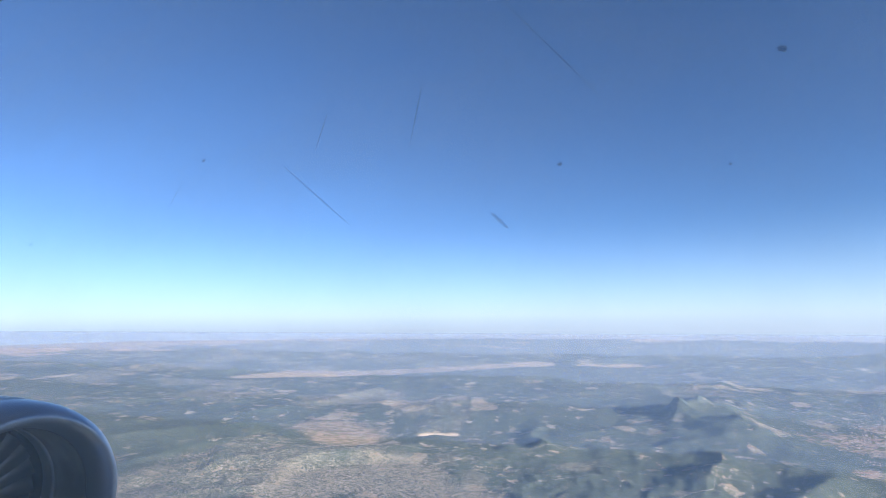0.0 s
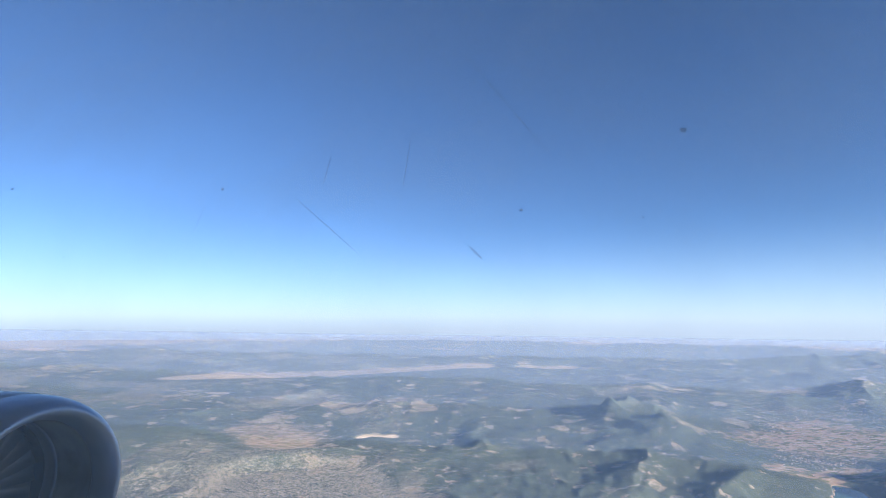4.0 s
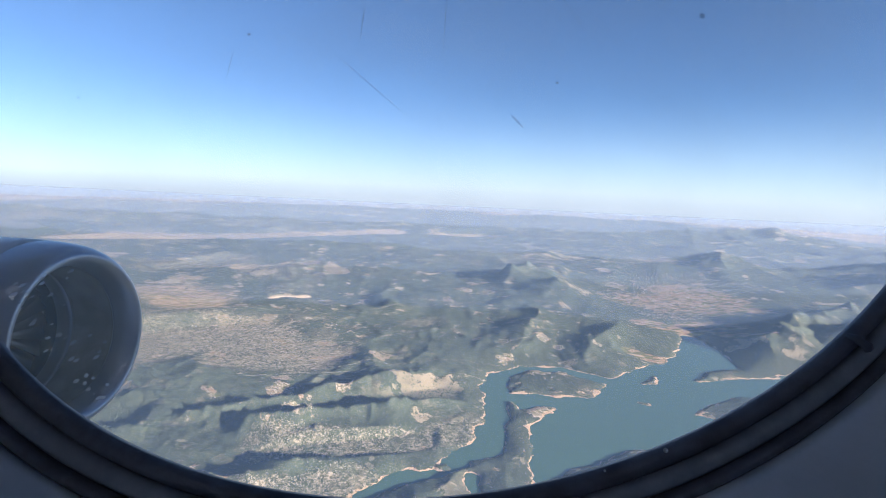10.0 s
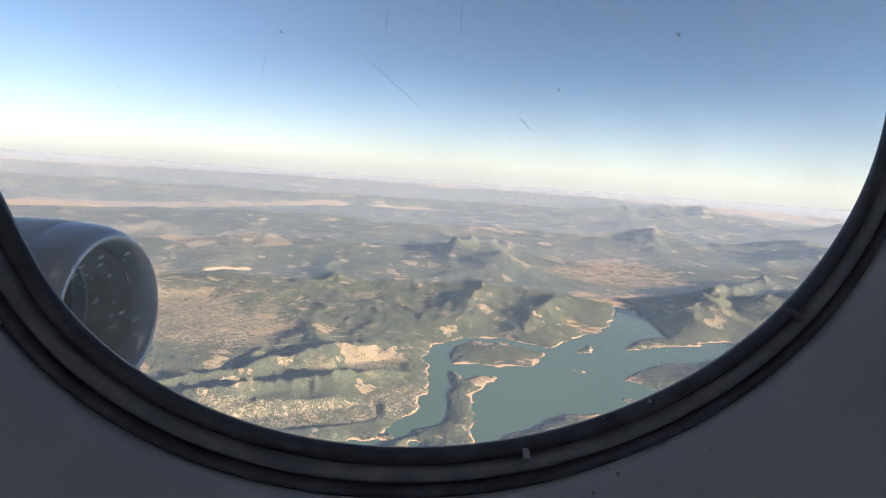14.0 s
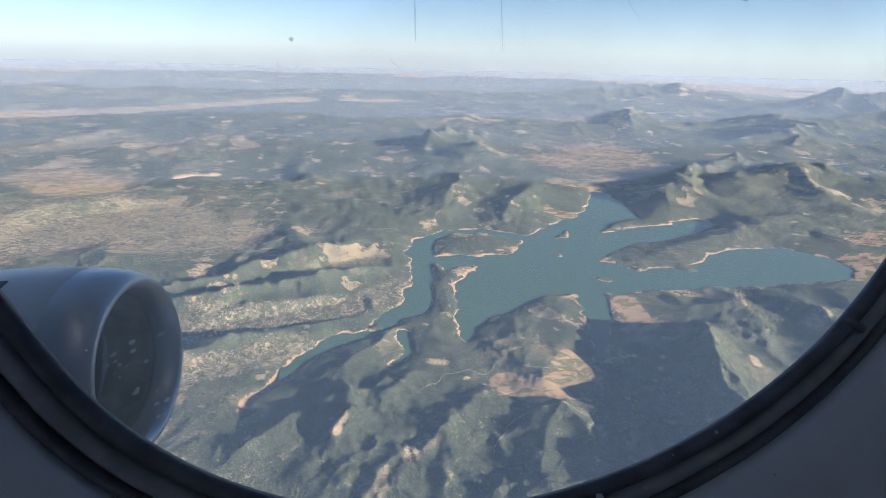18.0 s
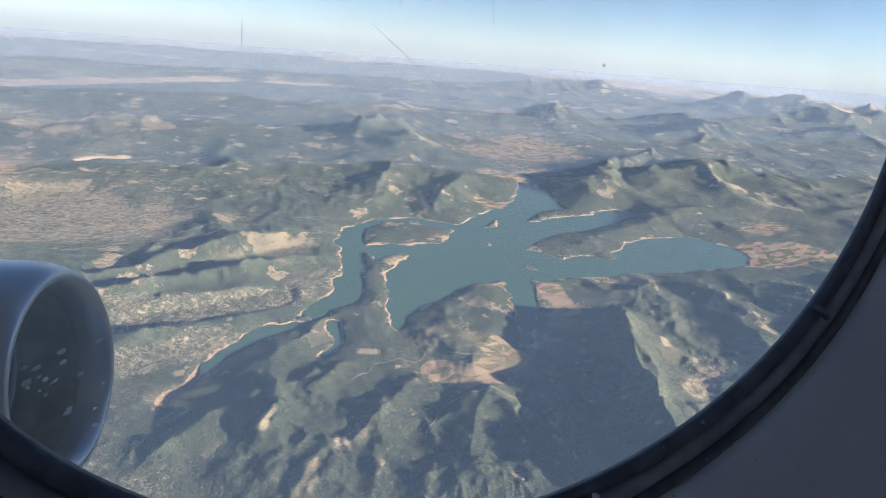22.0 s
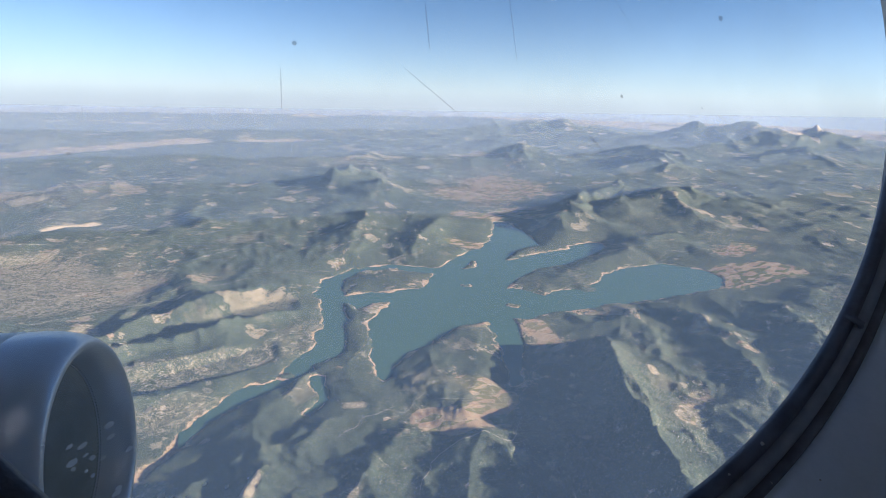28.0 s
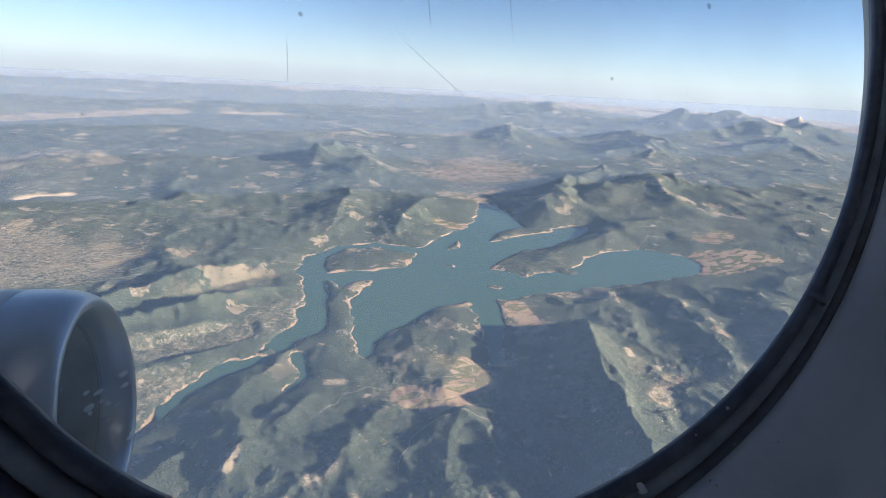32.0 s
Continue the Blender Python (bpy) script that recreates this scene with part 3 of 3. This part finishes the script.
window = tagged(new("window_1"), "rounded aircraft cabin window with dark rubber seal", "window", kind="structure")
window.matrix_world = WIN
part("pane", *disc(0.0135, 0.0088), PANE, window, "slightly hazy clear outer pane")
part("seal", *sweep([(0.014, 0.009), (0.004, 0.0026), (0.0008, 0.0006), (0.0009, -0.0006), (0.0022, -0.0016), (0.0036, -0.0018), (0.0042, -0.0006), (0.0144, 0.009)], True), RUBBER, window, "dark rubber seal")
part("retainer", *sweep([(0.0042, 0.003), (0.0043, -0.0010), (0.0050, -0.0020), (0.0066, -0.0027), (0.0073, -0.0022), (0.0076, -0.0008), (0.0076, 0.003)], True), RETAINER, window, "grey plastic retaining ring")
part("gasket", *sweep([(0.0076, 0.003), (0.0077, -0.0016), (0.0083, -0.0032), (0.0094, -0.0034), (0.0100, -0.0024), (0.0100, 0.003)], True), RUBBER, window, "black inner gasket")
part("reveal", *sweep([(0.0100, 0.004), (0.0101, -0.0030), (0.0112, -0.0046), (0.017, -0.0070), (0.036, -0.0120), (0.058, -0.0190), (0.073, -0.027), (0.080, -0.036), (0.083, -0.046), (0.086, -0.047), (0.086, 0.004)], True), TRIM, window, "grey moulded plastic window surround")


def clip(x, z, wide, mat, name, label, reach=1.0):
    """A small moulded tab that bridges the seal, with bevelled edges; it points at the window's middle."""
    ln = math.hypot(x, z)
    ox, oz = x / ln, z / ln
    v = []
    for o, d in ((-0.0006, -0.0008), (0.001, -0.0026), (0.0058, -0.0036), (0.0078, -0.0030)):
        for s in (-1, -0.8, 0.8, 1):
            dd = d if abs(s) < 1 else d + 0.0012
            v.append((x + ox * o * reach - oz * wide * s, dd, z + oz * o * reach + ox * wide * s))
    f = [(4 * i + j, 4 * i + j + 1, 4 * i + j + 5, 4 * i + j + 4) for i in range(3) for j in range(3)]
    return part(name, v, f, mat, window, label)


clip(0.0105, -0.0975, 0.0007, RUBBER, "retaining_tab", "small dark retaining tab", 0.5)
clip(-0.0650, -0.0850, 0.0007, CLIP, "retaining_tab", "small pale retaining tab", 0.25)
beads = random.Random(12)
for i in range(22):
    bx = beads.uniform(-0.085, -0.03)
    bo = beads.uniform(0.0, 0.022)
    bz = -HALF_H * (1 - abs(bx / HALF_W) ** POWER) ** (1 / POWER) - bo
    bd = -0.0022 if bo < 0.0042 else -0.0032 if bo < 0.01 else -0.0052 - 0.27 * (bo - 0.012)
    r = beads.uniform(0.0002, 0.00055)
    v = [(bx + r * math.cos(1.047 * k), bd + 0.0002, bz + r * math.sin(1.047 * k)) for k in range(6)] + [(bx + 0.5 * r * math.cos(1.047 * k + 0.5), bd - 0.6 * r, bz + 0.5 * r * math.sin(1.047 * k + 0.5)) for k in range(6)]
    part("water_droplet", v, [(k, (k + 1) % 6, 6 + (k + 1) % 6, 6 + k) for k in range(6)] + [tuple(range(6, 12))], FROST, window, "tiny pale water droplet")

wall_inner = [(x + nx * 0.086, -0.044, z + nz * 0.086) for x, z, nx, nz in RIM]
def to_rect(x, z, hw=3.0, z0=-1.1, z1=1.2):
    k = min(hw / abs(x) if x else 1e9, (z1 if z > 0 else -z0) / abs(z) if z else 1e9)
    return x * k, z * k
wv, wf, n = [], [], len(RIM)
for depth in (-0.044, 0.010):
    for x, y, z in wall_inner:
        rx, rz = to_rect(x, z)
        wv += [(x, depth, z), (rx, depth, rz)]
for i in range(n):
    a, b = 2 * i, 2 * ((i + 1) % n)
    wf += [(a, a + 1, b + 1, b), (2 * n + a, 2 * n + b, 2 * n + b + 1, 2 * n + a + 1), (a, b, 2 * n + b, 2 * n + a), (a + 1, 2 * n + a + 1, 2 * n + b + 1, b + 1)]
wall = tagged(part("wall_port", wv, wf, TRIM, smooth=False), "grey moulded plastic cabin sidewall", "wall", kind="structure")
wall.matrix_world = WIN


def shell(name, label, category, *boxes, mat=None):
    ob = part(name, *joined([box_data(*b) for b in boxes]), mat or TRIM, smooth=False)
    ob.matrix_world = WIN
    return tagged(ob, label, category, kind="structure")


shell("floor", "dark carpeted cabin floor", "floor", (-3, 3, -3.5, -0.045, -1.2, -1.1), mat=CLOTH)
shell("ceiling", "grey plastic cabin ceiling", "ceiling", (-3, 3, -3.5, -0.045, 1.2, 1.3))
shell("wall_aft", "grey cabin bulkhead", "wall", (-3.1, -3, -3.5, 0.0, -1.2, 1.3), mat=CLOTH)
shell("wall_fore", "grey cabin bulkhead", "wall", (3, 3.1, -3.5, 0.0, -1.2, 1.3), mat=CLOTH)
# Unseen wall; its openings are added and sized to brighten the window surround.
shell("wall_starboard", "unseen far cabin sidewall with openings added to let light in", "wall", (-3, 3, -3.6, -3.5, -1.2, -0.26), (-3, 3, -3.6, -3.5, 0.38, 1.3),
      *[(-3 + 0.5 * i, -2.75 + 0.5 * i, -3.6, -3.5, -0.26, 0.38) for i in range(12)])

# ---- marks on the pane
def smear(name, x0, z0, x1, z1, wide, mat, label, depth=0.0084):
    """A thin worn streak of dried dirt, tapered and slightly wavy."""
    v, f, steps = [], [], 14
    dx, dz = x1 - x0, z1 - z0
    ln = math.hypot(dx, dz)
    for i in range(steps + 1):
        t = i / steps
        w = wide * (0.25 + 0.75 * math.sin(math.pi * t) ** 0.6) * (0.7 + 0.6 * random.random())
        x, z = x0 + dx * t, z0 + dz * t
        v += [(x - dz / ln * w, depth, z + dx / ln * w), (x + dz / ln * w, depth, z - dx / ln * w)]
    f = [(2 * i, 2 * i + 1, 2 * i + 3, 2 * i + 2) for i in range(steps)]
    return part(name, v, f, mat, window, label)


def spot(name, x, z, size, mat, label, depth=0.0085, stretch=1.0):
    n = 12
    v = [(x + size * stretch * (0.7 + 0.5 * random.random()) * math.cos(6.283 * i / n), depth, z + size * (0.7 + 0.5 * random.random()) * math.sin(6.283 * i / n)) for i in range(n)]
    return part(name, v, [tuple(range(n))], mat, window, label)


smear("scratch", 0.0176, 0.0364, 0.0144, -0.0086, 0.00016, SCRATCH, "long faint dark scratch")
smear("scratch", -0.0158, -0.0189, -0.0152, -0.0233, 0.0003, SCRATCH, "short dark scratch")
smear("scratch", -0.0440, 0.0168, -0.0376, -0.0066, 0.00014, SCRATCH, "slanting dark scratch")
smear("scratch", -0.0640, 0.0286, -0.0694, 0.0216, 0.00012, SCRATCH, "thin upright scratch")
smear("scratch", -0.0100, 0.0189, -0.0209, 0.0035, 0.00014, SCRATCH, "thin upright scratch")
smear("scratch", -0.0307, 0.0248, -0.0367, 0.0165, 0.00016, SCRATCH, "short upright scratch")
for x, z, size in ((-0.0008, -0.0173, 0.0005), (0.0451, -0.0199, 0.0009), (-0.109, 0.066, 0.0005), (-0.059, 0.0309, 0.0005), (-0.0992, 0.0337, 0.0003), (0.0066, 0.012, 0.0003), (0.020, -0.034, 0.0003)):
    spot("speck", x, z, size, SPECK, "dark dust speck")
frost = random.Random(5)
for i in range(52):
    t = frost.random()
    z = -0.001 - 0.030 * t + frost.uniform(-0.003, 0.004)
    edge = HALF_W * (1 - (abs(z) / HALF_H) ** POWER) ** (1 / POWER)
    spot("frost_spot", -edge + abs(frost.gauss(0.002, 0.004)), z, frost.uniform(0.00012, 0.00040), FROST, "pale frost spot", 0.0085, frost.uniform(1.0, 2.4))


# ---- the engine, seen beyond the pane; its own axis x points forward
engine = tagged(new("jet_engine"), "white jet engine nacelle with polished metal inlet lip", "engine")
AIM, RISE = radians(-11.5), radians(1.92)
fwd = Vector((math.cos(AIM) * math.cos(RISE), math.sin(AIM) * math.cos(RISE), math.sin(RISE)))
side = fwd.cross(Vector((0, 0, 1))).normalized()
turn = Matrix((fwd, -side, fwd.cross(-side))).transposed().to_4x4()
engine.matrix_world = Matrix.Translation(WIN @ Vector((-0.1325, 0.0401, -0.0048))) @ turn
ER = 0.0239


def revolve(profile, count=96):
    n = len(profile)
    v = [(x, r * math.cos(6.2831853 * i / count), r * math.sin(6.2831853 * i / count)) for i in range(count) for x, r in profile]
    f = [(i * n + j, i * n + j + 1, ((i + 1) % count) * n + j + 1, ((i + 1) % count) * n + j) for i in range(count) for j in range(n - 1)]
    return v, f


def scaled(pts):
    return [(x * ER, r * ER) for x, r in pts]


LIP_PROFILE = [(-0.46, 1.035), (-0.38, 1.03), (-0.28, 1.02), (-0.19, 1.0), (-0.11, 0.975), (-0.05, 0.94), (-0.012, 0.905), (0.0, 0.875), (-0.012, 0.845), (-0.05, 0.815), (-0.11, 0.79), (-0.19, 0.772), (-0.28, 0.765)]
lip = part("inlet_lip", *revolve(scaled(LIP_PROFILE)), LIP, engine, "polished bare metal inlet lip")
part("cowl", *revolve(scaled([(-0.464, 1.029), (-0.47, 1.036), (-0.7, 1.055), (-1.0, 1.065), (-1.4, 1.05), (-1.75, 1.0), (-1.95, 0.93), (-1.95, 0.6)])), COWL, engine, "white painted fan cowl")
part("inlet_barrel", *revolve(scaled([(-0.285, 0.761), (-0.29, 0.768), (-0.5, 0.772), (-0.8, 0.785), (-0.84, 0.785)])), LINER, engine, "streaked grey acoustic liner")
part("seam_band", *revolve(scaled([(-0.84, 0.785), (-0.845, 0.77), (-0.89, 0.77), (-0.895, 0.785), (-1.05, 0.79)])), LIP, engine, "bright metal seam band")
fan = part("fan_case", *revolve(scaled([(-1.05, 0.79), (-1.5, 0.79), (-1.5, 0.02)])), DARK, engine, "dark fan case")
part("spinner", *revolve(scaled([(-0.92, 0.001), (-0.96, 0.05), (-1.05, 0.13), (-1.18, 0.2), (-1.3, 0.24)]), 32), DARK, fan, "dark conical spinner")
for i in range(24):
    a = 6.2831853 * i / 24
    v, f = [], []
    for j in range(6):
        r = 0.22 + 0.56 * j / 5
        tw = 0.5 + 0.7 * j / 5
        for s in (-1, 1):
            w = 0.085 * s
            th = a + math.sin(tw) * w / r * 1.3
            x = -1.2 - math.cos(tw) * w * 1.2
            v += [(x * ER, r * math.cos(th) * ER, r * math.sin(th) * ER), ((x - 0.012) * ER, r * math.cos(th + 0.012) * ER, r * math.sin(th + 0.012) * ER)]
    for j in range(5):
        b = 4 * j
        f += [(b, b + 2, b + 6, b + 4), (b + 1, b + 5, b + 7, b + 3), (b, b + 4, b + 5, b + 1), (b + 2, b + 3, b + 7, b + 6)]
    part("blade", v, f, BLADE, fan)


def rivets(name, x, r, count, size, a0=0.0, a1=6.2831853, rows=1, label=""):
    pieces = []
    for k in range(rows):
        for i in range(count):
            a = a0 + (a1 - a0) * (i + 0.5 * (k % 2)) / count
            xx, rr = x - k * 0.022, r
            c = Vector((xx * ER, rr * ER * math.cos(a), rr * ER * math.sin(a)))
            out = Vector((0, -math.cos(a), -math.sin(a)))
            t1, t2 = Vector((1, 0, 0)), Vector((0, -math.sin(a), math.cos(a)))
            ring = [c + (t1 * math.cos(1.047 * m) + t2 * math.sin(1.047 * m)) * size * ER for m in range(6)]
            pieces.append(([tuple(p + out * 0.002 * ER) for p in ring] + [tuple(c + out * 0.006 * ER)], [(m, (m + 1) % 6, 6) for m in range(6)]))
    return tagged(part(name, *joined(pieces), RIVET, engine, label), kind="stuff")


rivets("rivet_row", -0.27, 0.765, 150, 0.007, rows=2, label="rows of dark rivets round the inlet")
rivets("rivet_band", -0.80, 0.783, 130, 0.006, rows=1)
rivets("perforation_patch", -0.10, 0.80, 12, 0.006, -0.25, 0.02, rows=4, label="patch of small drain holes in the lip")
vent_v, vent_f = [], []
for i in range(13):
    a = radians(96 + 2.2 * i)
    for x, r in ((-0.95, 1.067), (-0.96, 1.074), (-1.20, 1.072), (-1.21, 1.06)):
        vent_v.append((x * ER, r * ER * math.cos(a), r * ER * math.sin(a)))
vent_f = [(4 * i + j, 4 * i + j + 1, 4 * i + j + 5, 4 * i + j + 4) for i in range(12) for j in range(3)]
part("cowl_vent", vent_v, vent_f, DARK, engine, "dark vent in the cowl")

# ---- roads, villages, woods
def ground_z(xs, ys):
    return heights(np.asarray(xs, dtype=float), np.asarray(ys, dtype=float))[0]


def smooth_line(pts, step=0.8, wander=1.5, seed=0):
    """A winding line through a few places (Catmull-Rom, with a wobble)."""
    p = [Vector(q) for q in pts]
    p = [2 * p[0] - p[1]] + p + [2 * p[-1] - p[-2]]
    xs, ys = [], []
    for a, b, c, d in zip(p, p[1:], p[2:], p[3:]):
        n = max(2, int((c - b).length / step))
        for i in range(n):
            t = i / n
            q = 0.5 * (2 * b + (c - a) * t + (2 * a - 5 * b + 4 * c - d) * t * t + (3 * b - a - 3 * c + d) * t ** 3)
            xs.append(q.x)
            ys.append(q.y)
    xs, ys = np.array(xs), np.array(ys)
    k = wander * 2
    return xs + k * (fbm(xs, ys, 9, 3, 301 + seed) - 0.5) * 2, ys + k * (fbm(xs, ys, 9, 3, 351 + seed) - 0.5) * 2


def road(pts, wide, seed, label):
    xs, ys = smooth_line(pts, 0.8, 1.6, seed)
    tx, ty = np.gradient(xs), np.gradient(ys)
    ln = np.hypot(tx, ty) + 1e-9
    nx, ny = -ty / ln * wide / 2, tx / ln * wide / 2
    z = np.maximum(np.maximum(ground_z(xs + nx, ys + ny), ground_z(xs - nx, ys - ny)), ground_z(xs, ys)) + 0.10
    z = np.maximum(z, 0.3)
    v = []
    for i in range(len(xs)):
        v += [(xs[i] + nx[i], ys[i] + ny[i], z[i]), (xs[i] - nx[i], ys[i] - ny[i], z[i]), (xs[i] + nx[i] * 1.3, ys[i] + ny[i] * 1.3, z[i] - 0.4), (xs[i] - nx[i] * 1.3, ys[i] - ny[i] * 1.3, z[i] - 0.4)]
    f = []
    for i in range(len(xs) - 1):
        a = 4 * i
        f += [(a, a + 4, a + 5, a + 1), (a + 2, a + 6, a + 4, a), (a + 1, a + 5, a + 7, a + 3)]
    return tagged(part("road", v, f, ROAD), label, "road", kind="structure")


ROADS = [
    [(62, 118), (70, 112), (80, 116), (90, 112), (104, 124)],
    [(84, 105), (92, 112), (100, 118), (110, 126), (118, 132)],
    [(30, 112), (44, 120), (52, 116), (60, 122)],
    [(40, 84), (48, 92), (60, 96), (72, 92), (84, 98)],
    [(60, 262), (75, 268), (90, 280), (100, 300), (120, 310)],
    [(-20, 236), (10, 240), (40, 248), (66, 246)],
    [(-60, 228), (-30, 232), (0, 228), (30, 232), (55, 228)],
    [(140, 300), (160, 320), (190, 330), (215, 345)],
    [(240, 185), (262, 192), (290, 186), (320, 195), (350, 205)],
    [(230, 300), (225, 330), (235, 370), (270, 430), (300, 500)],
    [(-110, 330), (-70, 340), (-30, 332), (10, 345), (60, 360)],
    [(-60, 300), (-40, 285), (-20, 280), (10, 290), (40, 300)],
]
for i, pts in enumerate(ROADS):
    road(pts, 0.09 if i < 4 else 0.15, i, "pale winding gravel road over the hills")


def house_data(x, y, z, w, d, h, turn_by):
    c, s = math.cos(turn_by), math.sin(turn_by)
    base = [(-w, -d), (w, -d), (w, d), (-w, d)]
    low = [(x + u * c - v * s, y + u * s + v * c, z - 0.3) for u, v in base]
    top = [(x + u * c - v * s, y + u * s + v * c, z + h) for u, v in base]
    eave = [(x + u * 1.12 * c - v * 1.12 * s, y + u * 1.12 * s + v * 1.12 * c, z + h) for u, v in base]
    ridge = [(x - w * 1.1 * c, y - w * 1.1 * s, z + h * 1.55), (x + w * 1.1 * c, y + w * 1.1 * s, z + h * 1.55)]
    walls = (low + top, [(0, 1, 5, 4), (1, 2, 6, 5), (2, 3, 7, 6), (3, 0, 4, 7)])
    roof = (eave + ridge, [(0, 1, 5, 4), (2, 3, 4, 5), (1, 2, 5), (3, 0, 4), (0, 3, 2, 1)])
    return walls, roof


def village(cx, cy, rx, ry, count, size, seed, label):
    rng = random.Random(seed)
    places = [(cx + rx * rng.gauss(0, 0.5), cy + ry * rng.gauss(0, 0.5)) for _ in range(count)]
    zs, ss = heights(np.array([p[0] for p in places]), np.array([p[1] for p in places]))
    walls, roofs = [], []
    for (x, y), z, s in zip(places, zs, ss):
        if s < 2.0:
            continue
        k = 0.72 * size * rng.uniform(0.5, 1.5)
        a, b = house_data(x, y, z, k, k * rng.uniform(0.5, 0.9), k * rng.uniform(0.6, 1.0), rng.uniform(0, 3.14))
        walls.append(a)
        roofs.append(b)
    thing = tagged(new("village"), label, "village", group="villages round the lake")
    tagged(part("house_walls", *joined(walls), PLASTER, thing, "pale plastered house walls", False), kind="stuff")
    tagged(part("house_roofs", *joined(roofs), ROOF, thing, "terracotta tiled roofs", False), kind="stuff")


for i, (cx, cy, rx, ry, count, size) in enumerate([
        (270, 440, 60, 60, 640, 0.42), (225, 345, 30, 24, 420, 0.34), (322, 505, 80, 70, 560, 0.44), (300, 178, 18, 10, 220, 0.28), (245, 390, 40, 30, 460, 0.36),
        (-10, 300, 60, 30, 160, 0.26), (60, 380, 90, 60, 240, 0.30), (90, 116, 8, 6, 26, 0.13), (128, 132, 6, 6, 18, 0.13), (520, 640, 110, 100, 240, 0.55), (-120, 520, 160, 110, 320, 0.5), (160, 600, 160, 120, 320, 0.5), (90, 300, 40, 24, 120, 0.24), (-110, 330, 60, 40, 200, 0.28)]):
    village(cx, cy, rx, ry, count, size, 40 + i, "scattered pale houses with terracotta roofs")


def woods(name, n, r0, r1, a0, a1, small, large, label):
    """Tree crowns of the nearer slopes, in one mesh: small tilted clumps."""
    rng = np.random.default_rng(8)
    a, r = np.radians(rng.uniform(a0, a1, n)), np.sqrt(rng.uniform(r0 ** 2, r1 ** 2, n))
    x, y = r * np.cos(a), r * np.sin(a)
    z, s = heights(x, y)
    c = covers(x, y, z, s)
    want = fbm(x, y, 7, 5, 201, 0.6) - 0.25 * c[:, 0] - 0.3 * c[:, 1] - 0.3 * c[:, 2]
    keep = (s > 1.6) & (z > 0.8) & (want > 0.41)
    x, y, z, r = x[keep], y[keep], z[keep], r[keep]
    m = len(x)
    size = rng.uniform(small, large, m)
    ring = np.array([(1, 0, 0.2), (0.3, 0.95, 0.25), (-0.8, 0.6, 0.15), (-0.8, -0.6, 0.25), (0.3, -0.95, 0.15), (0.1, 0.05, 1.25)])
    spin = rng.uniform(0, 6.283, m)
    cs, sn = np.cos(spin)[:, None], np.sin(spin)[:, None]
    jig = rng.uniform(0.7, 1.3, (m, 6))
    vx = (ring[:, 0] * cs - ring[:, 1] * sn) * jig * size[:, None] + x[:, None]
    vy = (ring[:, 0] * sn + ring[:, 1] * cs) * jig * size[:, None] + y[:, None]
    vz = ring[:, 2] * jig * size[:, None] * 1.2 + z[:, None] - 0.02
    co = np.stack([vx, vy, vz], axis=-1).astype(np.float32).reshape(-1)
    tri = np.array([(0, 1, 5), (1, 2, 5), (2, 3, 5), (3, 4, 5), (4, 0, 5)])
    idx = (tri[None] + 6 * np.arange(m)[:, None, None]).astype(np.int32).reshape(-1)
    me = bpy.data.meshes.new(name)
    me.vertices.add(6 * m)
    me.vertices.foreach_set("co", co)
    me.loops.add(len(idx))
    me.loops.foreach_set("vertex_index", idx)
    me.polygons.add(len(idx) // 3)
    me.polygons.foreach_set("loop_start", np.arange(0, len(idx), 3, dtype=np.int32))
    me.materials.append(LEAF)
    me.update(calc_edges=True)
    return tagged(new(name, me), label, "trees", kind="stuff")


woods("woodland", 270000, 48.0, 185.0, 20, 116, 0.06, 0.15, "dark green tree crowns on the lakeside slopes")
woods("forest", 170000, 185.0, 460.0, 18, 128, 0.15, 0.42, "blue-green forest on the hills beyond the lake")
